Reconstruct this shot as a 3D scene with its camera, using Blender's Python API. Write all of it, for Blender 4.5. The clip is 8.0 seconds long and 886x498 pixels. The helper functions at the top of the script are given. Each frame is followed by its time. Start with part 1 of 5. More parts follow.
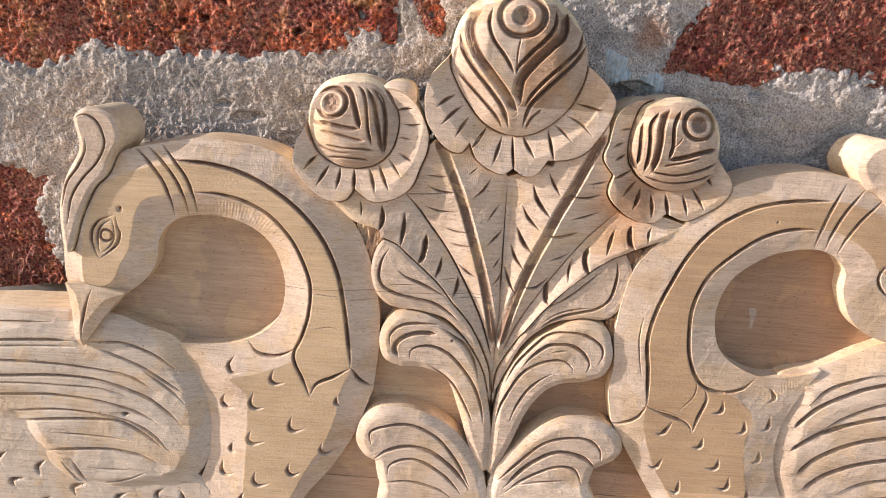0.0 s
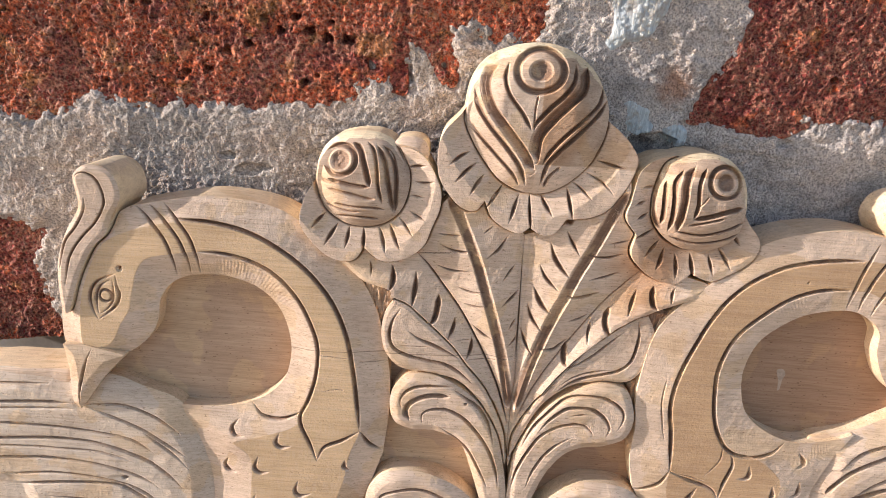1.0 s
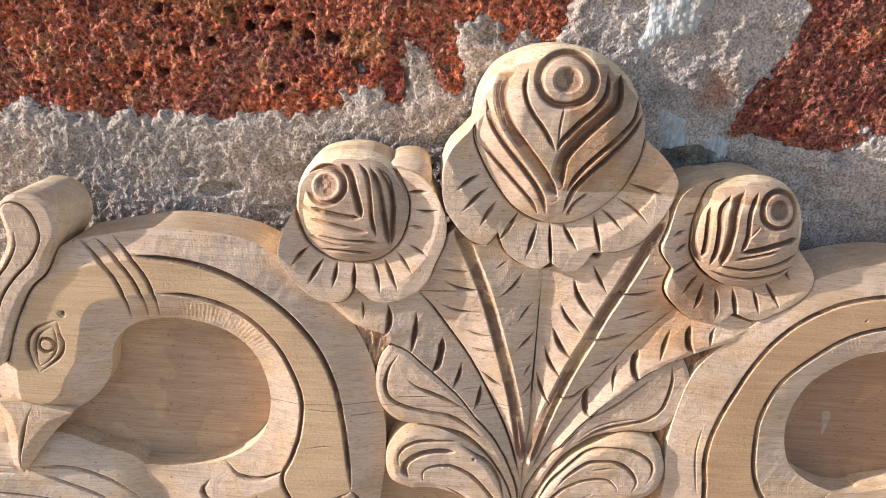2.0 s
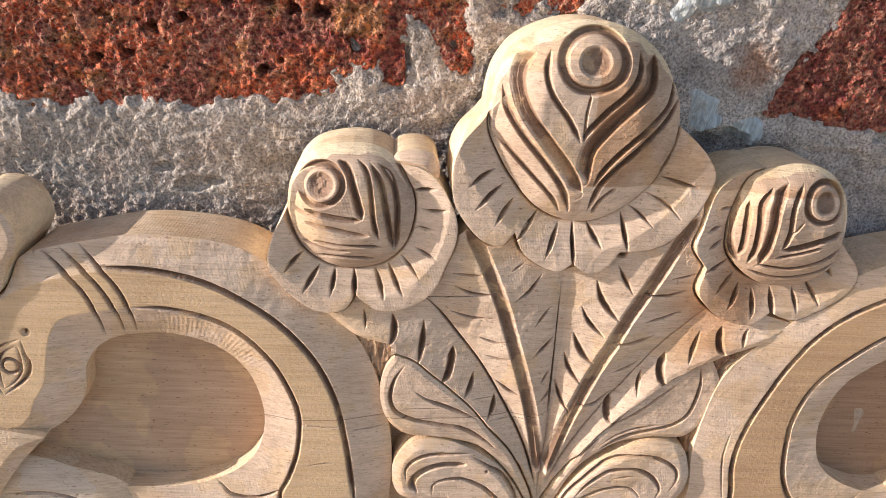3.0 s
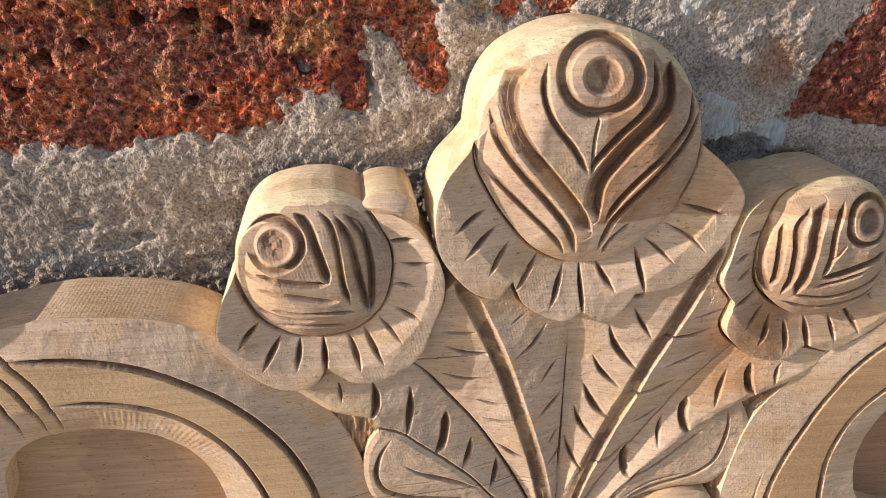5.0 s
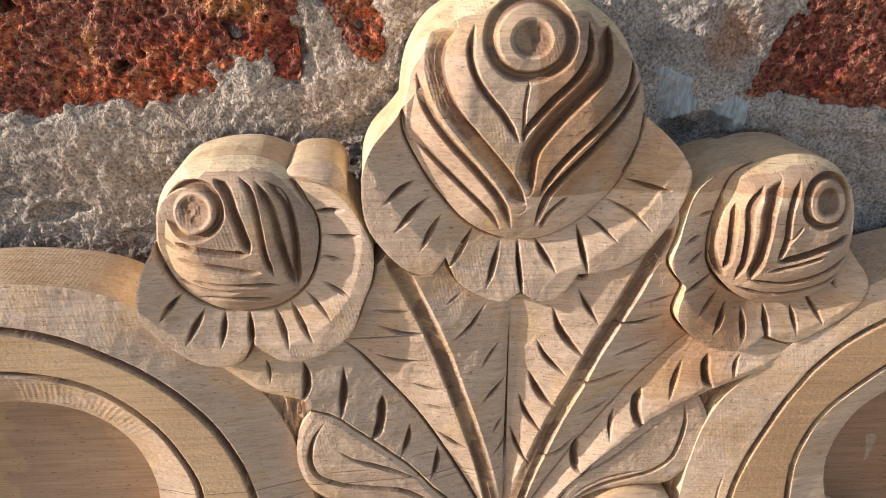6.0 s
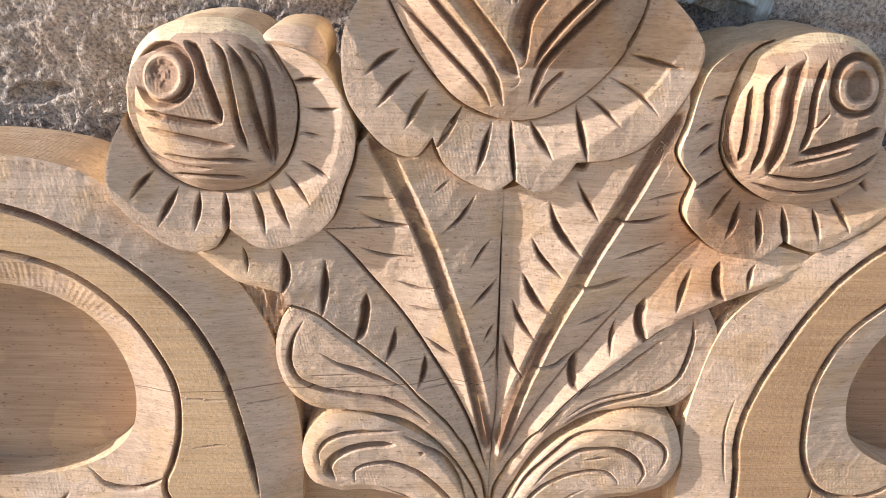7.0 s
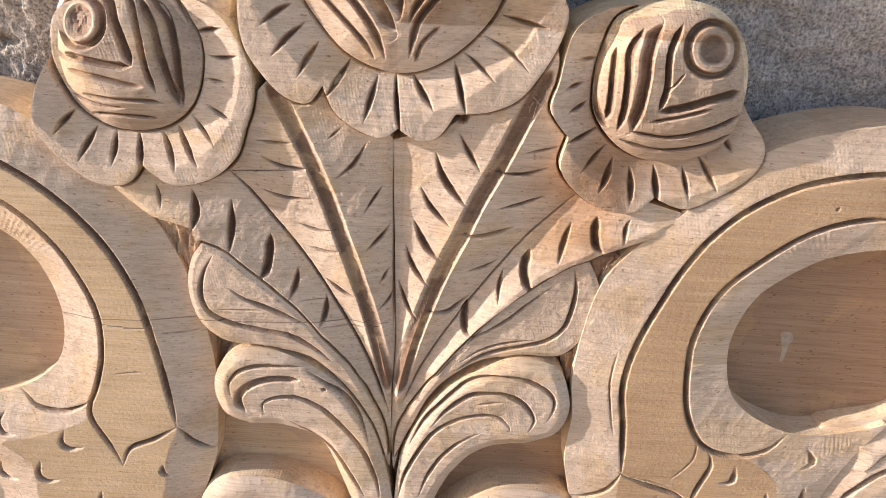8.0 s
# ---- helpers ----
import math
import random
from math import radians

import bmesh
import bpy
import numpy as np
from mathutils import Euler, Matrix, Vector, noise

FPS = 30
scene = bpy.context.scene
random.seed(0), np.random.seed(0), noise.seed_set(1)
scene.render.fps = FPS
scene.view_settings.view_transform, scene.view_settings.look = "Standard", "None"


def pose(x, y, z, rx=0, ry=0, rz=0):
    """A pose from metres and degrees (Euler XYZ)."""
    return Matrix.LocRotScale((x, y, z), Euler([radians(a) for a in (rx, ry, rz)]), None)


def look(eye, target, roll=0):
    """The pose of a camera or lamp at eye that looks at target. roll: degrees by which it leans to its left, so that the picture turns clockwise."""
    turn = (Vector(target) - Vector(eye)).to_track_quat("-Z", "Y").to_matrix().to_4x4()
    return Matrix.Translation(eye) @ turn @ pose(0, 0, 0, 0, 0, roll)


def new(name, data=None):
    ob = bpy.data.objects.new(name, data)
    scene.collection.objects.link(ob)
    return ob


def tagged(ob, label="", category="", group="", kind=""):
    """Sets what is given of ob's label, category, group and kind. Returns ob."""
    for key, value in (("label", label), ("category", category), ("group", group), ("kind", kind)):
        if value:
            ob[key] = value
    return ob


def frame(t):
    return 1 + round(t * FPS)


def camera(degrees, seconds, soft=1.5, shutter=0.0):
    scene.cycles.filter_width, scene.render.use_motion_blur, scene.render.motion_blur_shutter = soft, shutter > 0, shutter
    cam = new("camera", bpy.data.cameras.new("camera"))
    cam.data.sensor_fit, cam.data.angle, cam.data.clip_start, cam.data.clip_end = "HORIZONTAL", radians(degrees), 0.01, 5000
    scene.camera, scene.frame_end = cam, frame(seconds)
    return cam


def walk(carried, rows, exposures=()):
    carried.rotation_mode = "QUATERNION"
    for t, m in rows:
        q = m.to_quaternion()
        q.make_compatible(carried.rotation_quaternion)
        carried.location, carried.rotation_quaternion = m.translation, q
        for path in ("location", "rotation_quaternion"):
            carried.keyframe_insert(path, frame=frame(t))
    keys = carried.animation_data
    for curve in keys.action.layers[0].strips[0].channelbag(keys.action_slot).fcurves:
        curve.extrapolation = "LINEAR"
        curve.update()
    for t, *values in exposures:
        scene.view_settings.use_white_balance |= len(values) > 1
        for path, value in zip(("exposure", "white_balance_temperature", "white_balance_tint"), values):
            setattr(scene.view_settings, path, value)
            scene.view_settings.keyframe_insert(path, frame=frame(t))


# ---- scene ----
cam = camera(63.25, 8.0, 0.5)
ROWS = [
    (0, -0.0591, -0.5157, 1.1599, 66.04, -4.49, 1.16),
    (0.5, -0.0580, -0.5014, 1.1773, 66.68, -3.97, 1.48),
    (1, -0.0675, -0.4762, 1.1875, 66.51, -4.29, 1.62),
    (1.5, -0.0833, -0.4336, 1.1928, 64.97, -4.55, 0.95),
    (2, -0.0914, -0.3823, 1.1969, 63.79, -4.75, -0.59),
    (2.2, -0.0950, -0.3653, 1.1996, 62.71, -4.68, -0.73),
    (3.5, -0.1152, -0.2953, 1.2073, 59.02, -4.66, -3.96),
    (4, -0.1201, -0.2547, 1.2173, 58.74, -4.50, -4.86),
    (4.5, -0.1253, -0.2404, 1.2190, 56.90, -3.98, -6.37),
    (5, -0.1150, -0.2428, 1.2045, 57.25, -2.89, -7.44),
    (5.2, -0.1012, -0.2395, 1.1989, 57.16, -3.88, -7.89),
    (6.3, -0.0634, -0.2478, 1.1720, 58.65, -2.43, -3.62),
    (6.5, -0.0574, -0.2480, 1.1612, 58.17, -2.48, -2.84),
    (7, -0.0459, -0.2519, 1.1341, 57.31, -2.59, -1.50),
    (7.5, -0.0239, -0.2721, 1.1237, 57.24, -3.40, 0.31),
    (8, 0.0193, -0.2922, 1.1244, 58.23, -3.38, 1.57),
]
walk(cam, [(t, pose(x, y, z, rx, ry, rz)) for t, x, y, z, rx, ry, rz in ROWS], [(t, stops, kelvin + 60, 13) for t, stops, kelvin in ((0.0, 0.87, 6500), (2.0, 0.81, 6550), (3.5, 0.7, 6750), (4.5, 0.46, 7000), (5.2, 0.46, 7050), (6.5, 0.61, 6850), (7.0, 0.82, 6600), (8.0, 0.87, 6550))])

# ---- light: a low sun from the left, clear sky ----
SUN_WAY = Vector((0.955, 0.105, -0.275)).normalized()
world = bpy.data.worlds.new("sky")
scene.world = world
world.use_nodes = True
sky = world.node_tree.nodes.new("ShaderNodeTexSky")
sky.sky_type, sky.sun_disc = "NISHITA", False
sky.sun_elevation = math.asin(-SUN_WAY.z)
sky.sun_rotation = math.atan2(-SUN_WAY.x, -SUN_WAY.y)
background = world.node_tree.nodes["Background"]
background.inputs["Strength"].default_value = 0.142
world.node_tree.links.new(sky.outputs["Color"], background.inputs["Color"])
sun = new("sun", bpy.data.lights.new("sun", "SUN"))
sun.data.energy, sun.data.angle, sun.data.color = 3.75, radians(0.6), (1.0, 0.95, 0.89)
sun.matrix_world = look((-2, -1.5, 3), Vector((-2, -1.5, 3)) + SUN_WAY)


# ---- materials ----
def material(name, roughness=0.7):
    m = bpy.data.materials.new(name)
    m.use_nodes = True
    shader = m.node_tree.nodes["Principled BSDF"]
    shader.inputs["Roughness"].default_value = roughness
    shader.inputs["Specular IOR Level"].default_value = 0.25
    return m, m.node_tree, shader


def node(tree, kind, **values):
    n = tree.nodes.new(kind)
    for key, value in values.items():
        n.inputs[key.replace("_", " ")].default_value = value
    return n


def coords(tree, scale):
    c = tree.nodes.new("ShaderNodeTexCoord")
    m = node(tree, "ShaderNodeMapping", Scale=scale)
    tree.links.new(c.outputs["Object"], m.inputs["Vector"])
    return m.outputs["Vector"]


def noise_tex(tree, scale, size, detail=4.0, rough=0.55):
    n = node(tree, "ShaderNodeTexNoise", Scale=size, Detail=detail, Roughness=rough)
    tree.links.new(coords(tree, scale), n.inputs["Vector"])
    return n.outputs["Fac"]


def ramp(tree, fac, *stops):
    r = tree.nodes.new("ShaderNodeValToRGB")
    while len(r.color_ramp.elements) < len(stops):
        r.color_ramp.elements.new(0.5)
    for e, (at, colour) in zip(r.color_ramp.elements, stops):
        e.position, e.color = at, (*colour, 1)
    tree.links.new(fac, r.inputs["Fac"])
    return r.outputs["Color"]


def mix(tree, fac, a, b, blend="MIX"):
    n = tree.nodes.new("ShaderNodeMix")
    n.data_type, n.blend_type = "RGBA", blend
    for socket, value in (("Factor", fac), ("A", a), ("B", b)):
        slot = [i for i in n.inputs if i.name == socket and i.enabled][0]
        if isinstance(value, (int, float)):
            slot.default_value = value
        elif isinstance(value, tuple):
            slot.default_value = (*value, 1)
        else:
            tree.links.new(value, slot)
    return [o for o in n.outputs if o.enabled][0]


def bump(tree, shader, fac, strength, distance, under=None):
    b = node(tree, "ShaderNodeBump", Strength=strength, Distance=distance)
    tree.links.new(fac, b.inputs["Height"])
    if under is not None:
        tree.links.new(under, b.inputs["Normal"])
    tree.links.new(b.outputs["Normal"], shader.inputs["Normal"])
    return b.outputs["Normal"]


def step(tree, value, edge, soft):
    """0 below the edge, 1 above it."""
    r = node(tree, "ShaderNodeMapRange")
    r.inputs["From Min"].default_value, r.inputs["From Max"].default_value = edge - soft, edge + soft
    tree.links.new(value, r.inputs["Value"])
    return r.outputs["Result"]


def times(tree, a, b, how="MULTIPLY"):
    n = tree.nodes.new("ShaderNodeMath")
    n.operation = how
    for slot, value in zip(n.inputs, (a, b)):
        if isinstance(value, (int, float)):
            slot.default_value = value
        else:
            tree.links.new(value, slot)
    return n.outputs["Value"]


def wood(name, cut, planed, sawn=False, hewn=False):
    """Raw timber with the grain along x: chiselled faces pale, planed faces yellower; glued up from several boards."""
    m, tree, shader = material(name, 0.6)
    grain = noise_tex(tree, (2.2, 30, 60), 5.0, 5.0, 0.6)
    fine = noise_tex(tree, (9, 190, 300), 4.0, 2.0, 0.5)
    pits = noise_tex(tree, (330, 700, 900), 1.0, 1.0, 0.5)
    blotch = noise_tex(tree, (9, 9, 12), 2.0, 4.0, 0.55)
    warm = noise_tex(tree, (14, 14, 14), 2.0, 3.0, 0.5)
    finish = tree.nodes.new("ShaderNodeAttribute")
    finish.attribute_name = "planed"
    base = mix(tree, finish.outputs["Fac"], cut, planed)
    # gouge darkens the cuts, their shade put into the colour; buds' brown patches too
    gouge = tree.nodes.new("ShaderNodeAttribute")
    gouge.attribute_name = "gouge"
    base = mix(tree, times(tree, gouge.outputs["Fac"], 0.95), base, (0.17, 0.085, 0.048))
    base = mix(tree, ramp(tree, warm, (0.54, (0, 0, 0)), (0.57, (0.5, 0.5, 0.5))), base, planed)
    base = mix(tree, 1.0, base, ramp(tree, grain, (0.3, (0.86, 0.83, 0.8)), (0.6, (1.03, 1.03, 1.03))), "MULTIPLY")
    base = mix(tree, 1.0, base, ramp(tree, fine, (0.3, (0.84, 0.81, 0.78)), (0.48, (1.0, 1.0, 1.0)), (0.66, (1.08, 1.08, 1.08))), "MULTIPLY")
    base = mix(tree, 1.0, base, ramp(tree, blotch, (0.3, (0.84, 0.8, 0.77)), (0.65, (1.05, 1.04, 1.04))), "MULTIPLY")
    base = mix(tree, 1.0, base, ramp(tree, pits, (0.24, (0.6, 0.54, 0.5)), (0.33, (1.0, 1.0, 1.0))), "MULTIPLY")
    # cross marks of the planer on the flat faces
    comb = noise_tex(tree, (700, 60, 110), 1.0, 2.0, 0.5)
    rows = noise_tex(tree, (16, 60, 900), 1.0, 2.0, 0.5)
    planer = times(tree, finish.outputs["Fac"], ramp(tree, times(tree, comb, rows), (0.2, (0, 0, 0)), (0.36, (0.3, 0.3, 0.3))))
    base = mix(tree, planer, base, cut)
    stain = node(tree, "ShaderNodeVectorMath")
    stain.operation = "DISTANCE"
    spot = tree.nodes.new("ShaderNodeTexCoord")
    tree.links.new(spot.outputs["Object"], stain.inputs[0])
    stain.inputs[1].default_value = (0.088, 0.0, 0.112)
    far = times(tree, stain.outputs["Value"], times(tree, blotch, 0.05), "ADD")
    base = mix(tree, times(tree, 1.0, step(tree, far, 0.052, 0.012), "SUBTRACT"), base, mix(tree, 1.0, base, (0.8, 0.66, 0.55), "MULTIPLY"))
    # right flower dimmed all round: its turn from the sun put into the colour
    flower_shade = node(tree, "ShaderNodeVectorMath")
    flower_shade.operation = "DISTANCE"
    tree.links.new(spot.outputs["Object"], flower_shade.inputs[0])
    flower_shade.inputs[1].default_value = (0.119, 0.0, 0.157)
    far = times(tree, flower_shade.outputs["Value"], times(tree, blotch, 0.03), "ADD")
    base = mix(tree, times(tree, 1.0, step(tree, far, 0.055, 0.008), "SUBTRACT"), base, mix(tree, 1.0, base, (0.84, 0.79, 0.75), "MULTIPLY"))
    # two joints between boards: brown heartwood above the upper one, pale sapwood beneath both
    where = tree.nodes.new("ShaderNodeTexCoord")
    split = tree.nodes.new("ShaderNodeSeparateXYZ")
    tree.links.new(where.outputs["Object"], split.inputs["Vector"])
    right = step(tree, split.outputs["X"], -0.004, 0.0004)
    above = step(tree, split.outputs["Z"], 0.1945, 0.0003)
    base = mix(tree, times(tree, times(tree, right, above), times(tree, times(tree, times(tree, 1.0, step(tree, split.outputs["Y"], -0.003, 0.0015), "SUBTRACT"), 0.6), 0.4, "ADD")), base, mix(tree, 1.0, base, (0.78, 0.66, 0.55), "MULTIPLY"))
    base = mix(tree, times(tree, right, finish.outputs["Fac"]), base, mix(tree, 1.0, base, (0.86, 0.8, 0.77), "MULTIPLY"))
    # planed timber right of the middle painted darker, for the shaded hollow there
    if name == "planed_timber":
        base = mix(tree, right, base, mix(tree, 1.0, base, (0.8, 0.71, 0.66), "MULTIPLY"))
    band = times(tree, step(tree, split.outputs["Z"], 0.178, 0.012), above, "SUBTRACT")
    low = times(tree, 1.0, step(tree, split.outputs["Z"], -0.127, 0.0003), "SUBTRACT")
    pale = times(tree, right, times(tree, times(tree, band, 0.8), low, "MAXIMUM"))
    base = mix(tree, pale, base, mix(tree, 1.0, base, (1.3, 1.34, 1.38), "MULTIPLY"))
    seam = times(tree, times(tree, split.outputs["Z"], times(tree, split.outputs["X"], 0.04), "SUBTRACT"), 0.0405, "SUBTRACT")
    seam = times(tree, seam, times(tree, times(tree, grain, 0.5, "SUBTRACT"), 0.0006), "ADD")
    thin = times(tree, step(tree, seam, -0.00028, 0.00014), step(tree, seam, 0.00028, 0.00014), "SUBTRACT")
    left = times(tree, times(tree, 1.0, right, "SUBTRACT"), step(tree, split.outputs["X"], -0.185, 0.001))
    base = mix(tree, times(tree, times(tree, thin, left), 0.0 if name == "planed_timber" else 0.7), base, (0.16, 0.09, 0.055))
    tree.links.new(base, shader.inputs["Base Color"])
    marks = node(tree, "ShaderNodeTexNoise", Scale=520.0, Detail=4.0, Roughness=0.65)
    tree.links.new(coords(tree, (1.0, 1.0, 1.0)), marks.inputs["Vector"])
    under = bump(tree, shader, marks.outputs["Fac"], 0.4, 0.001)
    if sawn:
        comb = node(tree, "ShaderNodeTexWave", Scale=170.0, Distortion=5.0, Detail=2.0)
        comb.inputs["Detail Scale"].default_value = 0.25
        tree.links.new(coords(tree, (1.0, 0.25, 0.35)), comb.inputs["Vector"])
        under = bump(tree, shader, comb.outputs["Fac"], 0.13, 0.0005, under)
    if hewn:
        facet = node(tree, "ShaderNodeTexVoronoi", Scale=1.0)
        tree.links.new(coords(tree, (95, 45, 95)), facet.inputs["Vector"])
        under = bump(tree, shader, facet.outputs["Distance"], 0.2, 0.004, under)
    under = bump(tree, shader, pits, 0.4, 0.0005, under)
    bump(tree, shader, fine, 0.35, 0.0005, under)
    return m


CUT, PLANED = (0.655, 0.498, 0.384), (0.645, 0.45, 0.272)
WOOD = wood("raw_timber", CUT, PLANED)
WOOD_PALE = wood("pale_timber", (0.625, 0.505, 0.405), PLANED)
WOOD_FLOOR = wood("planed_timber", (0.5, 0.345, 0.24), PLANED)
WOOD_EDGE = wood("bandsawn_timber", (0.72, 0.565, 0.4), PLANED, True)
WOOD_HEWN = wood("hewn_timber", (0.83, 0.69, 0.49), PLANED, False, True)


def laterite(name, dark=0.0):
    """Iron-rich earth: rusty ground mass in maroon, ochre and orange patches, with a pale web on its ridges."""
    m, tree, shader = material(name, 0.8)
    rough = noise_tex(tree, (1, 1, 1), 150.0, 5.0, 0.68)
    maroon = noise_tex(tree, (1, 1, 1), 26.0, 5.0, 0.62)
    ochre = noise_tex(tree, (1.1, 1, 1.3), 31.0, 6.0, 0.66)
    flame = noise_tex(tree, (1.3, 1, 1.1), 23.0, 5.0, 0.64)
    crumb = noise_tex(tree, (1, 1, 1), 360.0, 3.0, 0.7)
    web = tree.nodes.new("ShaderNodeAttribute")
    web.attribute_name = "planed"
    cells = node(tree, "ShaderNodeTexVoronoi", Scale=300.0)
    cells.feature = "DISTANCE_TO_EDGE"
    warp = node(tree, "ShaderNodeTexNoise", Scale=240.0, Detail=2.0)
    tree.links.new(coords(tree, (1, 1, 1)), warp.inputs["Vector"])
    shift = node(tree, "ShaderNodeVectorMath")
    shift.operation = "MULTIPLY_ADD"
    tree.links.new(warp.outputs["Color"], shift.inputs[0])
    shift.inputs[1].default_value = (0.006, 0.006, 0.006)
    tree.links.new(coords(tree, (1, 1, 1)), shift.inputs[2])
    tree.links.new(shift.outputs["Vector"], cells.inputs["Vector"])
    threads = ramp(tree, cells.outputs["Distance"], (0.0, (1, 1, 1)), (0.2, (0, 0, 0)))
    c = ramp(tree, rough, (0.38, (0.06, 0.009, 0.008)), (0.46, (0.29, 0.045, 0.021)), (0.56, (0.57, 0.118, 0.047)), (0.66, (0.73, 0.265, 0.13)))
    c = mix(tree, ramp(tree, flame, (0.53, (0, 0, 0)), (0.56, (0.85, 0.85, 0.85))), c, mix(tree, rough, (0.27, 0.03, 0.016), (0.55, 0.095, 0.038)))
    c = mix(tree, ramp(tree, ochre, (0.54, (0, 0, 0)), (0.58, (0.6, 0.6, 0.6))), c, mix(tree, rough, (0.2, 0.07, 0.016), (0.56, 0.28, 0.085)))
    c = mix(tree, ramp(tree, maroon, (0.51 - dark, (0, 0, 0)), (0.55 - dark, (0.9, 0.9, 0.9))), c, mix(tree, rough, (0.1, 0.014, 0.016), (0.33, 0.066, 0.058)))
    c = mix(tree, times(tree, web.outputs["Fac"], ramp(tree, ochre, (0.36, (0.05, 0.05, 0.05)), (0.6, (0.35, 0.35, 0.35)))), c, (0.52, 0.26, 0.15))
    c = mix(tree, times(tree, threads, ramp(tree, flame, (0.38, (0.1, 0.1, 0.1)), (0.56, (0.6, 0.6, 0.6)))), c, (0.55, 0.31, 0.21))
    c = mix(tree, 1.0, c, ramp(tree, crumb, (0.36, (0.25, 0.22, 0.21)), (0.5, (1, 1, 1)), (0.64, (1.6, 1.57, 1.5))), "MULTIPLY")
    tree.links.new(c, shader.inputs["Base Color"])
    under = bump(tree, shader, rough, 0.7, 0.004)
    under = bump(tree, shader, threads, 0.7, 0.0014, under)
    bump(tree, shader, crumb, 0.7, 0.0018, under)
    return m


def mortar():
    m, tree, shader = material("cement_mortar", 0.9)
    sand = noise_tex(tree, (1, 1, 1), 620.0, 2.0, 0.7)
    lumps = noise_tex(tree, (1, 1, 1), 150.0, 4.0, 0.65)
    stain = noise_tex(tree, (1, 1, 1.6), 18.0, 5.0, 0.6)
    rust = noise_tex(tree, (1, 1, 1), 27.0, 4.0, 0.6)
    c = ramp(tree, stain, (0.3, (0.31, 0.272, 0.248)), (0.55, (0.45, 0.392, 0.355)), (0.75, (0.54, 0.465, 0.412)))
    where = tree.nodes.new("ShaderNodeTexCoord")
    split = tree.nodes.new("ShaderNodeSeparateXYZ")
    tree.links.new(where.outputs["Object"], split.inputs["Vector"])
    limed = step(tree, times(tree, split.outputs["X"], times(tree, stain, 0.09), "ADD"), 0.055, 0.012)
    c = mix(tree, limed, c, mix(tree, 1.0, c, (1.14, 1.15, 1.18), "MULTIPLY"))
    c = mix(tree, ramp(tree, rust, (0.56, (0, 0, 0)), (0.7, (0.35, 0.35, 0.35))), c, (0.44, 0.29, 0.22))
    smear = node(tree, "ShaderNodeVectorMath")
    smear.operation = "DISTANCE"
    tree.links.new(where.outputs["Object"], smear.inputs[0])
    smear.inputs[1].default_value = (0.102, 0.0, 1.096)
    near = times(tree, 1.0, step(tree, times(tree, smear.outputs["Value"], times(tree, lumps, 0.022), "ADD"), 0.024, 0.006), "SUBTRACT")
    c = mix(tree, times(tree, near, 0.7), c, (0.4, 0.19, 0.11))
    c = mix(tree, 1.0, c, ramp(tree, sand, (0.34, (0.5, 0.48, 0.49)), (0.48, (0.97, 0.94, 0.94)), (0.66, (1.42, 1.4, 1.38))), "MULTIPLY")
    c = mix(tree, 1.0, c, ramp(tree, lumps, (0.35, (0.8, 0.79, 0.78)), (0.6, (1.08, 1.08, 1.06))), "MULTIPLY")
    tree.links.new(c, shader.inputs["Base Color"])
    under = bump(tree, shader, lumps, 0.5, 0.003)
    bump(tree, shader, sand, 0.9, 0.002, under)
    return m


def limewash():
    """Pale blue limewash with brush streaks, worn through to the mortar in places."""
    m, tree, shader = material("old_blue_wash", 0.85)
    streak = noise_tex(tree, (3.2, 1, 0.45), 170.0, 4.0, 0.6)
    worn = noise_tex(tree, (1.2, 1, 0.8), 75.0, 6.0, 0.72)
    grit = noise_tex(tree, (1, 1, 1), 480.0, 3.0, 0.7)
    c = ramp(tree, streak, (0.32, (0.36, 0.39, 0.42)), (0.55, (0.56, 0.59, 0.61)), (0.7, (0.68, 0.69, 0.68)))
    c = mix(tree, ramp(tree, worn, (0.5, (0, 0, 0)), (0.58, (0.85, 0.85, 0.85))), c, mix(tree, grit, (0.2, 0.18, 0.17), (0.6, 0.55, 0.5)))
    tree.links.new(c, shader.inputs["Base Color"])
    under = bump(tree, shader, streak, 0.5, 0.0025)
    bump(tree, shader, grit, 0.7, 0.0015, under)
    return m


def plain(name, colour, spread, size, roughness=0.8, depth=0.001):
    m, tree, shader = material(name, roughness)
    n = noise_tex(tree, (1, 1, 1), size, 5.0, 0.6)
    lo, hi = tuple(c * (1 - spread) for c in colour), tuple(c * (1 + spread) for c in colour)
    tree.links.new(ramp(tree, n, (0.35, lo), (0.65, hi)), shader.inputs["Base Color"])
    bump(tree, shader, n, 0.5, depth)
    return m


LATERITE, MAROON, MORTAR = laterite("laterite"), laterite("maroon_laterite", 0.1), mortar()
CHALK = plain("chalk", (0.46, 0.34, 0.26), 0.2, 200.0, 0.95)
PAINT = limewash()
EARTH = plain("bare_earth", (0.42, 0.31, 0.22), 0.3, 9.0, 0.95, 0.01)
RENDER = plain("rough_cement", (0.33, 0.3, 0.28), 0.2, 40.0, 0.95, 0.003)


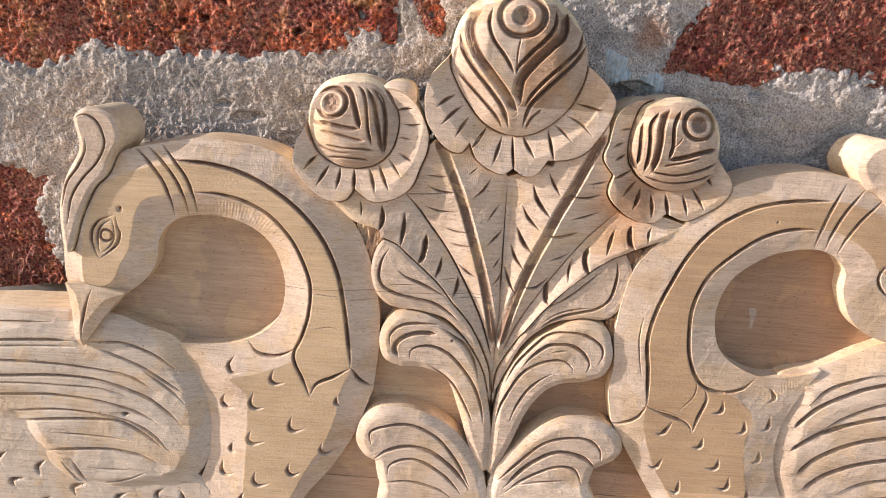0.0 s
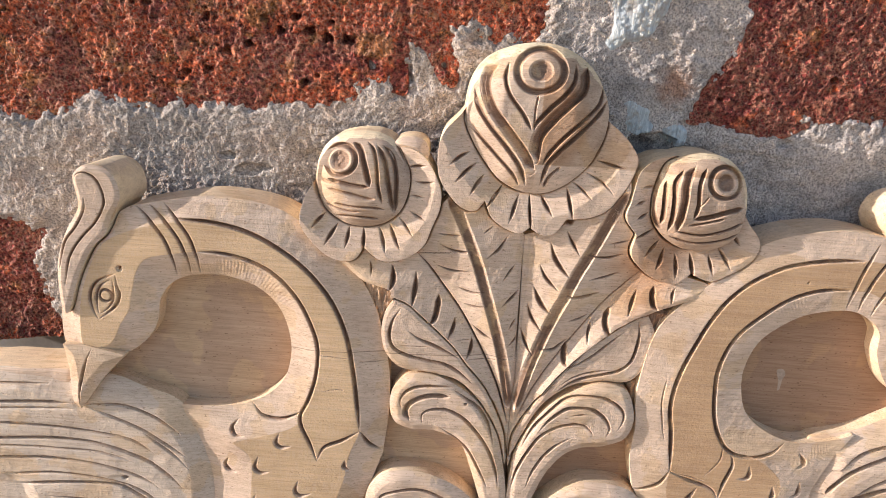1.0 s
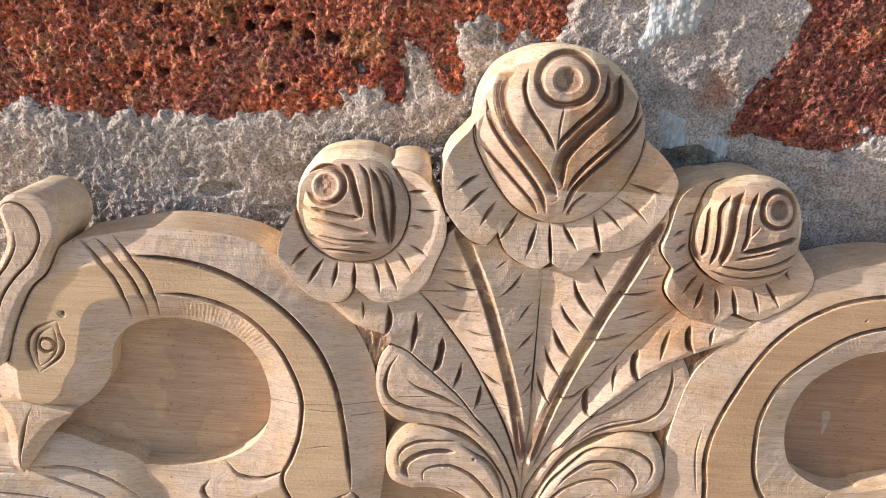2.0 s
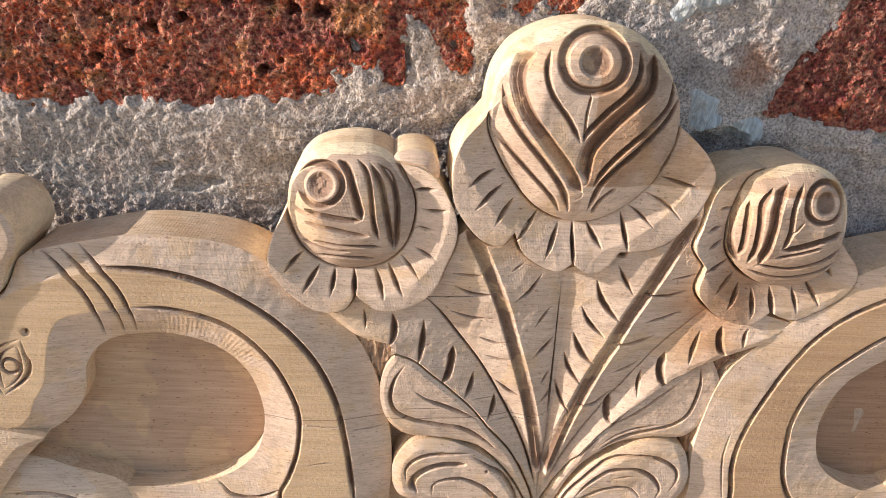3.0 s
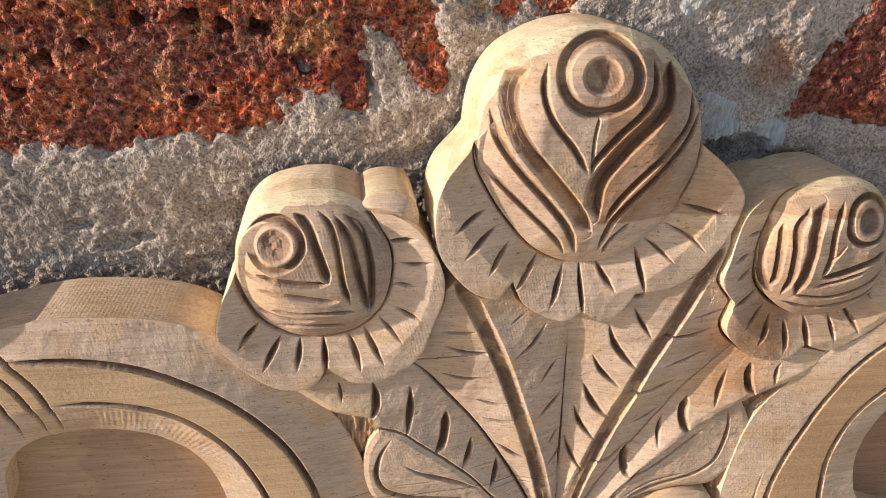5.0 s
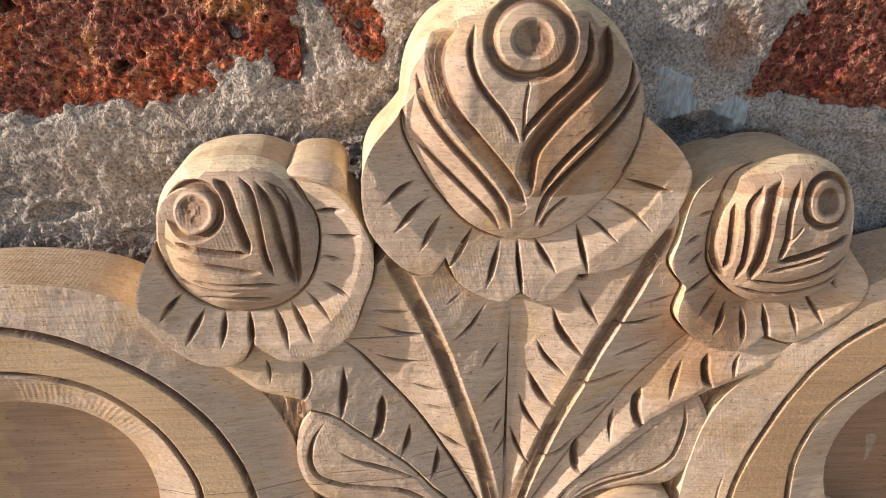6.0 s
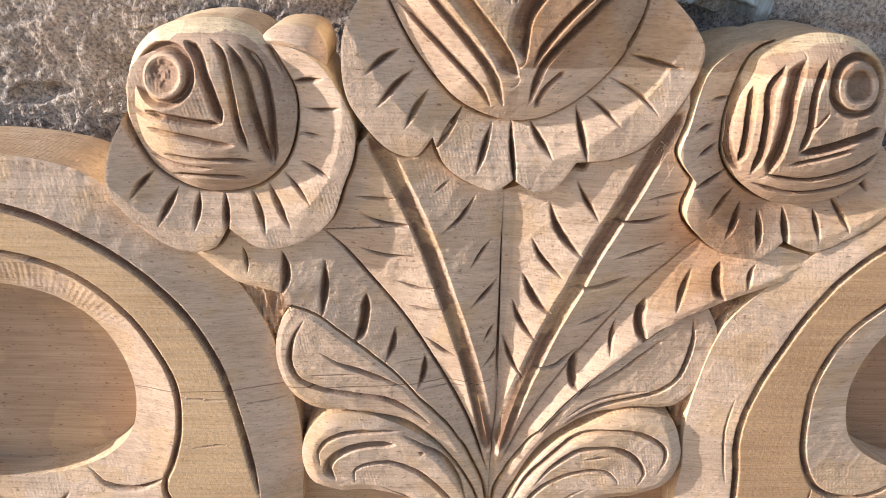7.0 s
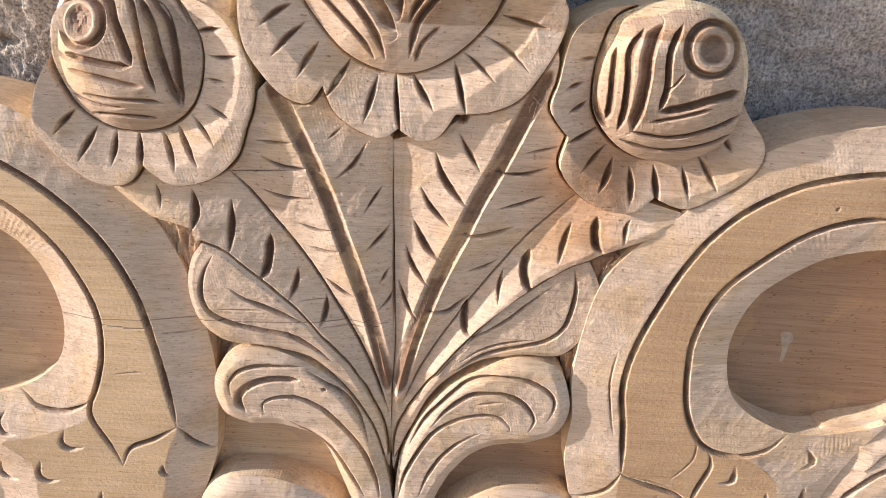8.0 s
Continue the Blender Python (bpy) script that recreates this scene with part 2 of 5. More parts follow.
# ---- shape tools ----
def spline(points, closed=False, step=1.2):
    """A smooth line through the points, in millimetres; a point given twice is a corner."""
    p = np.array(points, float)
    p = np.vstack([p[-1], p, p[:2]]) if closed else np.vstack([p[0], p, p[-1]])
    out = []
    for a, b, c, d in zip(p, p[1:], p[2:], p[3:]):
        n = int(np.ceil(np.hypot(*(c - b)) / step))
        if n == 0:
            continue
        t = (np.arange(n) / n)[:, None]
        ma, mb = (c - a) / 2, (d - b) / 2
        if np.hypot(*(b - a)) == 0:
            ma = (c - b) * 0.6
        if np.hypot(*(d - c)) == 0:
            mb = (c - b) * 0.6
        out.append((2 * t**3 - 3 * t**2 + 1) * b + (t**3 - 2 * t**2 + t) * ma + (3 * t**2 - 2 * t**3) * c + (t**3 - t**2) * mb)
    return np.vstack(out + ([] if closed else [p[-1:]]))


def nearest(points, line, reach, closed=False):
    """For each point: distance to the line (at most reach), the fraction along it, and its foot."""
    ends = np.vstack([line[1:], line[:1]]) if closed else line[1:]
    starts = line if closed else line[:-1]
    length = np.hypot(*(ends - starts).T)
    before = np.concatenate([[0], np.cumsum(length)])
    best, along, foot = np.full(len(points), float(reach)), np.zeros(len(points)), points.copy()
    x, y = points[:, 0], points[:, 1]
    for k, (a, b) in enumerate(zip(starts, ends)):
        lo, hi = np.minimum(a, b) - reach, np.maximum(a, b) + reach
        near = np.nonzero((x > lo[0]) & (x < hi[0]) & (y > lo[1]) & (y < hi[1]))[0]
        if not len(near) or length[k] == 0:
            continue
        q = points[near] - a
        t = np.clip(q @ (b - a) / length[k] ** 2, 0, 1)
        d = np.hypot(*(q - t[:, None] * (b - a)).T)
        closer = d < best[near]
        at = near[closer]
        best[at], along[at], foot[at] = d[closer], (before[k] + t[closer] * length[k]) / before[-1], a + t[closer, None] * (b - a)
    return best, along, foot


def lattice(x, y, size, seed):
    """Smooth value noise, 0 to 1, with bumps of that size."""
    table = np.random.default_rng(seed).random((256, 256))
    u, v = x / size, y / size
    i, j = np.floor(u).astype(int), np.floor(v).astype(int)
    fu, fv = u - i, v - j
    fu, fv = fu * fu * (3 - 2 * fu), fv * fv * (3 - 2 * fv)
    at = lambda a, b: table[a % 256, b % 256]
    return (at(i, j) * (1 - fu) + at(i + 1, j) * fu) * (1 - fv) + (at(i, j + 1) * (1 - fu) + at(i + 1, j + 1) * fu) * fv


def fractal(x, y, size, octaves, seed):
    return sum(lattice(x, y, size / 2**k, seed + k) / 2 ** (k + 1) for k in range(octaves)) / (1 - 0.5**octaves)


def sheet(outline, cell):
    """A grid trimmed to a closed outline: its points, its quads and its border edges."""
    lo, hi = outline.min(0) - cell, outline.max(0) + cell
    nx, ny = (np.ceil((hi - lo) / cell).astype(int) + 1)
    inside = np.zeros((ny - 1, nx - 1), bool)
    a, b = outline, np.roll(outline, -1, 0)
    middles = lo[0] + (np.arange(nx - 1) + 0.5) * cell
    for row in range(ny - 1):
        y = lo[1] + (row + 0.5) * cell
        cross = (a[:, 1] > y) != (b[:, 1] > y)
        xs = a[cross, 0] + (y - a[cross, 1]) / (b[cross, 1] - a[cross, 1]) * (b[cross, 0] - a[cross, 0])
        inside[row] = (np.searchsorted(np.sort(xs), middles) % 2) == 1
    r, c = np.nonzero(inside)
    corner = lambda dr, dc: (r + dr) * nx + c + dc
    quads = np.stack([corner(0, 0), corner(0, 1), corner(1, 1), corner(1, 0)], 1)
    used, flat = np.unique(quads, return_inverse=True)
    quads = flat.reshape(-1, 4)
    points = np.stack([lo[0] + (used % nx) * cell, lo[1] + (used // nx) * cell], 1)
    edges = np.vstack([quads[:, [k, (k + 1) % 4]] for k in range(4)])
    key = np.sort(edges, 1) @ np.array([len(points), 1])
    _, first, count = np.unique(key, return_index=True, return_counts=True)
    border = edges[first[count == 1]]
    rim = np.unique(border)
    points[rim] = nearest(points[rim], outline, 3 * cell, True)[2]
    return points, quads, border


def slab(name, points, height, quads, border, back, planed=None, gouge=None, rough_rim=None, crisp=None):
    """A mesh of millimetre points, raised by height towards the viewer, with side walls to the back."""
    n = len(points)
    rim = np.unique(border)
    place = np.full(n, -1)
    place[rim] = np.arange(len(rim))
    front = np.stack([points[:, 0], -height, points[:, 1]], 1)
    side = front[rim]
    rear = side.copy()
    rear[:, 1] = back
    co = np.vstack([front, side, rear]) / 1000
    a, b = place[border[:, 0]] + n, place[border[:, 1]] + n
    walls = np.stack([b, a, a + len(rim), b + len(rim)], 1)
    faces = np.vstack([quads, walls])
    mesh = bpy.data.meshes.new(name)
    mesh.vertices.add(len(co))
    mesh.vertices.foreach_set("co", co.ravel())
    mesh.loops.add(faces.size)
    mesh.loops.foreach_set("vertex_index", faces.ravel())
    mesh.polygons.add(len(faces))
    mesh.polygons.foreach_set("loop_start", np.arange(0, faces.size, 4))
    smooth = np.ones(len(faces), bool)
    if crisp is not None:
        smooth[:len(quads)] = ~crisp[quads].any(1)
    mesh.polygons.foreach_set("use_smooth", smooth)
    which = np.repeat([0, 1], [len(quads), len(walls)]).astype(np.int32)
    if rough_rim is not None:
        which[:len(quads)] = rough_rim[quads].mean(1) > 0.5
    mesh.polygons.foreach_set("material_index", which)
    mesh.update(calc_edges=True)
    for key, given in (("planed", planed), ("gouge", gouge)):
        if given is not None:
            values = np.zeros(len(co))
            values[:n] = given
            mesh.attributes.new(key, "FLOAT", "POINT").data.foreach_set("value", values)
    return mesh


def groove(points, height, line, width, depth, taper=0.4, hollow=1.4, floor=0.0):
    """Cut a channel along the line, V-shaped where narrow, running out to a point at both ends. Returns how deep each point was cut."""
    half = width / 2
    path = spline(line)
    d, along, foot = nearest(points, path, half)
    inside = d < half
    ragged = lattice(points[:, 0], points[:, 1], 1.3, 33) + 0.8 * lattice(points[:, 0], points[:, 1], 3.1, 35) - 0.9
    d = np.where(d < half, np.clip(d + 0.16 * ragged * min(1, width / 3), 0, half), d)
    if floor:
        # the floor lies off the middle, so that one wall is steep and the other slopes
        u = d * np.where(points[:, 0] > foot[:, 0], 1, -1) / half - floor
        d = half * np.where(u < 0, -u / (1 + floor), u / (1 - floor))
    length = np.hypot(*np.diff(path, axis=0).T).sum()
    run = min(taper, (20 if width < 5 else 24 if hollow > 3 else 6) / max(length, 1))
    ends = np.clip(np.minimum(along, 1 - along) / max(run, 1e-6), 0.0, 1) ** 0.75
    ends = np.where(inside, np.maximum(ends, 0.05), 0)
    q = np.clip(d / np.maximum(half * (0.15 + 0.85 * ends), 1e-6), 0, 1)
    cut = depth * ends * (1 - q ** hollow)
    height -= cut
    return cut


def gouged(x, z, size, turn, seed):
    """Shallow hollows left by a gouge, meeting in crisp ridges; about -0.3 to 0.7."""
    u = (x * math.cos(turn) + z * math.sin(turn)) / (1.9 * size)
    v = (z * math.cos(turn) - x * math.sin(turn)) / size
    table = np.random.default_rng(seed).random((128, 128, 2))
    i, j = np.floor(u).astype(int), np.floor(v).astype(int)
    best = np.full(len(x), 9.0)
    for a in (-1, 0, 1):
        for b in (-1, 0, 1):
            jit = table[(i + a) % 128, (j + b) % 128]
            best = np.minimum(best, (u - i - a - jit[:, 0]) ** 2 + (v - j - b - jit[:, 1]) ** 2)
    return best - 0.3


def settle(points, lines, cell, fixed):
    """Draw the grid onto the middle and the two brinks of every cut, so that cuts are clean."""
    free = np.ones(len(points), bool)
    free[fixed] = False
    for line, half in lines:
        d, _, foot = nearest(points, spline(line), half + cell)
        out = (points - foot) / np.maximum(d, 1e-6)[:, None]
        for aim in (0.0, half):
            hit = free & (abs(d - aim) < 0.48 * cell) & (d < half + 0.9 * cell)
            points[hit] = foot[hit] + out[hit] * aim
            free &= ~hit


def within(points, loop):
    x, z = points.T
    odd = np.zeros(len(points), bool)
    for p, q in zip(loop, np.roll(loop, -1, 0)):
        if p[1] != q[1]:
            odd ^= ((p[1] > z) != (q[1] > z)) & (x < p[0] + (z - p[1]) / (q[1] - p[1]) * (q[0] - p[0]))
    return odd


def part(name, mesh, surface, parent, label="", side=None):
    ob = new(name, mesh)
    mesh.materials.append(surface)
    mesh.materials.append(side or surface)
    ob.parent = parent
    return tagged(ob, label=label) if label else ob


DEEP = 1.5


def ring_lines(given, ball):
    """The middle and the half width of a turned ring, and the rim of its cup."""
    (cx, cz), outer, inner, cup = given
    way = ball[4] if ball else (0.0, 1.0)
    wide, long = (1.06, 0.92) if ball else (1.0, 1.0)
    for radius, half in (((outer + inner) / 2, (outer - inner) * 0.75), (cup * 1.07, 0.0)):
        turn = [2 * math.pi * k / 24 for k in range(25)]
        yield [(cx + radius * (wide * math.cos(a) * way[1] + long * math.sin(a) * way[0]), cz + radius * (long * math.sin(a) * way[1] - wide * math.cos(a) * way[0])) for a in turn], half


def carve(name, key, parent, base, edge, drop, back, cell=0.8, shape=1.0, wave=0.35, planed=0.0, surface=None, label="", dish=None, folds=None, flat=None, chatter=0.0, fibres=0.0, shingle=0.0, stops=(), hub=None, tilt=0.0, marks=0.22, deep=6.5, side=None, hollow=1.2, cut_shade=0.86, lap=0.0, brown=0.0, ball=None, vein=0.0, timber=None):
    """One carved piece: its outline, the fall towards its edge, a swelling, its cuts, and chisel unevenness."""
    outline = spline(OUTLINE[key], True)
    points, quads, border = sheet(outline, cell)
    settle(points, [(line, width / 2) for width, _, line in CUTS[key]] + [(line, 2.4) for line in CHIPS[key]] + [ring for given in RINGS[key] for ring in ring_lines(given, ball)], cell, np.unique(border))
    x, z = points.T
    if flat:
        # bevels run from the outline up to the rim of the flat face
        loop = spline(OUTLINE[flat], True)
        d, along, _ = nearest(points, outline, 60, True)
        rim = nearest(points, loop, 60, True)[0] + 0.7 * (fractal(x, z, 11, 2, 19) - 0.5)
        rise = np.where(within(points, loop), 1.0, np.clip(d / np.maximum(d + rim, 1e-6), 0, 1))
        reach = np.where(rise < 1, d + rim, 30.0)
        height = base - np.minimum(drop, 0.6 * reach) * (1 - rise) ** shape
    else:
        d, along, _ = nearest(points, outline, edge * 1.3, True)
        if edge > 12:
            d = d * (1 + 0.5 * (fractal(x, z, 22, 2, 17) - 0.5))
        rise = np.clip(d / edge, 0, 1)
        height = base - drop * (1 - rise) ** shape
    rough_rim = None
    if ball:
        # a bud like half an egg: it falls off steeply on the side named, and is left rough-hewn there
        top, steep, gentle, wide, way = ball
        d = nearest(points, outline, wide, True)[0]
        middle = outline.mean(0)
        lean = np.clip((points - middle) @ np.array(way) / np.hypot(*(outline - middle).T).mean() * 0.5 + 0.5, 0, 1)
        lean = lean * lean * (3 - 2 * lean)
        fall = np.clip(1 - d / wide, 0, 1)
        height = top - (gentle + (steep - gentle) * lean) * fall ** 1.5
        rough_rim = (fall + 0.25 * (fractal(x, z, 9, 2, 29) - 0.5) > 1.27 - 0.5 * lean) & (lean > 0.45)
        rise = 1 - fall
    seed = sum(map(ord, key))
    uneven = 1.4 * (fractal(x, z, 18, 2, seed) - 0.5) + 0.35 * (fractal(x + z, z - x, 6, 2, seed + 9) - 0.5)
    height += 2 * wave * uneven * (np.where(rise > 0.985, 0.12, 1.0) if flat else 1.0)
    if marks and surface is None:
        tool = gouged(x, z, 5.5, seed % 7 * 0.45, seed) + 0.4 * gouged(x, z, 2.4, seed % 5 * 0.6, seed + 3)
        height += marks * tool * (np.where(rise > 0.985, 0.0, 1.0) if flat else 1.0)
        # fine ripples where the chisel chattered
        sweep = x + 0.25 * z + 3 * (fractal(x, z, 25, 2, seed + 5) - 0.5)
        some = np.clip((fractal(x, z, 16, 2, seed + 13) - 0.53) * 9, 0, 1)
        height += 0.045 * some * np.sin(sweep * 2 * np.pi / (1.5 if cell < 0.45 else 1.9)) * (np.where(rise > 0.985, 0.0, 1.0) if flat else 1.0)
    if tilt:
        height += tilt * (x - outline[:, 0].mean())
    if shingle:
        # each feather starts a step below the one above it
        for width, depth, line in CUTS[key]:
            if depth > 2.1:
                d, _, foot = nearest(points, spline(line), 10)
                height -= shingle * np.where(z < foot[:, 1], 1 - d / 10, 0)
    if lap:
        # overlapping layers: each rises in a step at its cut and slopes away from it
        for width, depth, line in CUTS[key]:
            d, along, foot = nearest(points, spline(line), 8 + width / 2)
            past = np.clip((points - foot) @ np.array([0.95, -0.3]) / np.maximum(d, 0.01), 0, 1)
            ends = np.clip(np.minimum(along, 1 - along) * 6, 0, 1)
            height += lap * ends * past * np.clip(1 - np.maximum(d - width / 2, 0) / 8, 0, 1)
    if fibres:
        height += fibres * (fractal(x * 2.2, z * 0.5, 5, 4, seed) - 0.5) * 2
    if dish:
        # petals rise outwards from the foot of the bud
        bud = spline(OUTLINE[dish], True)
        away = nearest(points, bud, 20, True)[0]
        height += np.where(within(points, bud), -deep, deep * (np.clip(away / 19, 0, 1) ** 0.9 - 1))
    if folds:
        valleys, ridges, tall = folds
        low = np.min([nearest(points, spline(line), 40)[0] for line in valleys], 0)
        high = np.min([nearest(points, spline(line), 40)[0] for line in ridges], 0)
        height += tall * (low - high) / np.maximum(low + high, 4)
    if chatter:
        length = np.hypot(*np.diff(outline, axis=0).T).sum()
        patch = np.clip((fractal(x, z, 40, 2, 31) - 0.45) * 8, 0, 1) * np.clip(np.minimum(rise, 1 - rise) * 6, 0, 1)
        patch = patch * (np.hypot(x - hub[0], z - hub[1]) < hub[2])
        height += chatter * patch * np.sin(along * length * 2 * np.pi / 2.3)
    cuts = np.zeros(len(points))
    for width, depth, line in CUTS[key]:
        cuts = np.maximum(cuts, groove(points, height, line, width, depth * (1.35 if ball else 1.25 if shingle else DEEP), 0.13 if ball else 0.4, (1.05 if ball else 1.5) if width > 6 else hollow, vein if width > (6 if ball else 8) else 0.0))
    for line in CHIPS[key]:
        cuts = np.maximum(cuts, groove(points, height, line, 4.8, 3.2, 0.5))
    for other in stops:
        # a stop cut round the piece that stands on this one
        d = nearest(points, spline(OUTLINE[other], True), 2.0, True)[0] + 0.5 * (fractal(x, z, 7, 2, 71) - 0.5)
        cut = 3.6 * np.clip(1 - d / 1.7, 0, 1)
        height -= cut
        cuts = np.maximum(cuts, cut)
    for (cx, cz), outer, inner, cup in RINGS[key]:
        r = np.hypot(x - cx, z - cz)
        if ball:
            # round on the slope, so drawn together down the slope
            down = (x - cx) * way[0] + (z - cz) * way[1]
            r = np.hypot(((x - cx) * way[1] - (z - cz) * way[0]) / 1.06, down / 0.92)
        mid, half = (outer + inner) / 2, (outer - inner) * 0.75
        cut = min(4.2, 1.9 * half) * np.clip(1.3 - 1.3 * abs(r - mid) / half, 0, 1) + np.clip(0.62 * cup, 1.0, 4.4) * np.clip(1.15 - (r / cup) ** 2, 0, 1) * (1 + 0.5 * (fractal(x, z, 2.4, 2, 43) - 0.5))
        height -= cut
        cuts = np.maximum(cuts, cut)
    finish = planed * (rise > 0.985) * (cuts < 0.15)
    # the deeper the cut, the more shade is painted in; brown is wood tone
    return part(name, slab(name, points, height, quads, border, back, finish, np.maximum(cut_shade * np.clip((cuts - 0.6) / 1.4, 0, 1), brown * np.clip((fractal(x, z, 14, 2, seed + 2) - 0.3) * 4, 0, 1) * (1.0 if rough_rim is None else ~rough_rim)), rough_rim, cuts > 0.02), surface or timber or WOOD, parent, label, side or WOOD_EDGE)


# ---- the carving's lines, in millimetres across and up the board ----
OUTLINE = {}
OUTLINE["l_body"] = [(-356.1, 19), (-358.7, 50.4), (-351.6, 77.1), (-338.6, 99), (-322.7, 113.1), (-315.9, 125.9), (-305.7, 135.2), (-293.2, 139.3), (-271, 144.7), (-249, 149.1), (-227, 149.6), (-204.9, 147.4), (-187.2, 142.7), (-169.3, 132.1), (-148.6, 114.7), (-127.5, 95.7), (-113.5, 70.8), (-104.6, 42.5), (-99.3, 13.1), (-98.5, -17.6), (-101.3, -54.8), (-101.3, -54.8), (-114.9, -96.9), (-132.4, -130.6), (-154.1, -161.4), (-176.2, -197.9), (-212.2, -222.4), (-245.9, -216.1), (-255.8, -180.9), (-243.6, -133.3), (-240.3, -96.6), (-248.8, -62), (-261, -37.6), (-266.5, -24.5), (-266.5, -24.5), (-241.7, -24), (-220.2, -20.6), (-198.8, -11.1), (-184.8, 3.3), (-179.1, 21.4), (-179.4, 41.1), (-188.2, 64.6), (-204.4, 79.9), (-227.1, 87.4), (-252, 87.2), (-270.3, 80.1), (-281.1, 65.5), (-283.5, 47.1), (-291.4, 31.8), (-304.3, 19.9), (-318.6, 12.7), (-337.1, 17.1)]
OUTLINE["l_crest"] = [(-354.5, 58.1), (-355.3, 88.1), (-348.8, 112.6), (-337.5, 134.3), (-339.5, 151.5), (-339.9, 159.6), (-331.3, 167.1), (-317.7, 166.5), (-309.1, 158.7), (-306.2, 144.2), (-313, 129.7), (-318.4, 115.5), (-328.2, 104.9), (-339.2, 82.6), (-349.5, 51.4)]
OUTLINE["l_beak"] = [(-355.1, 24.4), (-355.1, 24.4), (-339.5, 24.7), (-306.8, 18.7), (-306.8, 18.7), (-324.3, -1.6), (-337.5, -22), (-344.1, -30.8), (-344.1, -30.8), (-350, -22), (-351.4, 2.6)]
OUTLINE["l_wing"] = [(-446, -14), (-440, -8.2), (-415.7, -4), (-387.6, -4.1), (-357.3, -8.7), (-357.3, -8.7), (-321.7, -3.6), (-298.4, -10.8), (-270.2, -20.2), (-256.2, -38.8), (-245.9, -64.4), (-240.3, -93.8), (-241.5, -121.8), (-250.3, -148.2), (-273.3, -165.9), (-329.4, -174.3), (-369.6, -168.4), (-393, -143.4), (-408.4, -117.1), (-408.4, -117.1), (-435.3, -115), (-446, -112)]
OUTLINE["l_belly"] = [(-495.9, -93.3), (-393, -84.5), (-277.2, -129.9), (-241.2, -121.2), (-252.5, -150.7), (-252.5, -150.7), (-235, -163.7), (-227.4, -183.6), (-232.8, -238.8), (-332.8, -260.2), (-517.1, -270.2)]
OUTLINE["l_rail"] = [(-490.6, -9.4), (-490.6, -9.4), (-354, -0.9), (-354, -0.9), (-355, -18.2), (-355, -18.2), (-493.1, -29.9), (-493.1, -29.9)]
OUTLINE["r_body"] = [(105.5, -65.3), (105.5, -65.3), (99.5, -37.6), (100, -11.2), (96.8, 14.4), (98.4, 42.2), (103.5, 69.7), (115.2, 89.9), (134.8, 109.5), (154, 129.6), (173.2, 147.2), (198.2, 156.9), (228.3, 162.1), (255.5, 160.7), (279.4, 154.5), (310.4, 138.9), (338.8, 117.9), (361.3, 86.4), (366, 52.2), (357.4, 31.3), (330.4, 24.9), (330.4, 24.9), (304.8, 31.9), (287.2, 45.6), (276.5, 67.1), (274.4, 84), (264, 95.1), (246.5, 100.8), (219.9, 96.2), (199.1, 84.9), (183.6, 69.1), (177.1, 48.8), (178, 28.9), (185.5, 9.1), (202.6, -5.1), (228.4, -13.4), (256.6, -9.4), (274.5, -2.6), (274.5, -2.6), (260.9, -29.2), (250.8, -62.7), (252.8, -96.1), (266.4, -129.5), (286.2, -169.5), (256.5, -202.7), (219.2, -199.8), (189.2, -178), (157.9, -144.8), (124.9, -95.8)]
OUTLINE["r_wing"] = [(242.6, -11.6), (274.2, -1.6), (308.5, 16.4), (338.7, 29.7), (372, 33), (376, -110), (368, -192), (330, -197), (287.5, -175.4), (262.4, -129.9), (250.3, -96.3), (248.3, -57.4), (253.7, -29.8)]
OUTLINE["ground"] = [(-499.2, -31.3), (-499.2, -31.3), (-362.6, -19.8), (-287.3, 71.9), (-231.3, 109.8), (-157.4, 101.7), (-93.5, 116.4), (43, 132.4), (93.4, 103.4), (185.6, 111.1), (272.7, 99), (329.5, 23), (397.5, 7.6), (397.5, 7.6), (454.5, -196.9), (454.5, -196.9), (-529.4, -283.7), (-529.4, -283.7)]
OUTLINE["fc_petal"] = [(-74.7, 196.7), (-72.8, 179.9), (-65.3, 167.6), (-55.5, 158.2), (-44.6, 155.6), (-37.6, 164), (-37.6, 164), (-32, 152.3), (-21.8, 144.9), (-10.4, 141.5), (-2.6, 146.5), (-2.6, 146.5), (7, 141.3), (16.2, 143.7), (23.8, 154.9), (23.8, 154.9), (30, 155.4), (40.7, 157.5), (52.2, 163.6), (60.8, 175.5), (67.2, 188.7), (69.9, 201.5), (65.3, 210.6), (56.5, 219.8), (44.6, 229), (18.6, 249), (-37.4, 246), (-62.8, 221.7), (-71.7, 210.2)]
OUTLINE["fc_bud"] = [(-57.1, 220.9), (-56.9, 235.7), (-54.1, 249.7), (-46.9, 262.4), (-36.8, 270.2), (-23.6, 275.8), (-10.1, 278.4), (4, 277.6), (19.2, 272.2), (32.6, 261.5), (41.6, 246.6), (45.3, 234.7), (45, 220.5), (40.6, 205.1), (31.1, 190.5), (17.8, 178.7), (3.3, 172.3), (-12.2, 172.7), (-28.4, 180.1), (-41.4, 193.7), (-50.9, 207.6)]
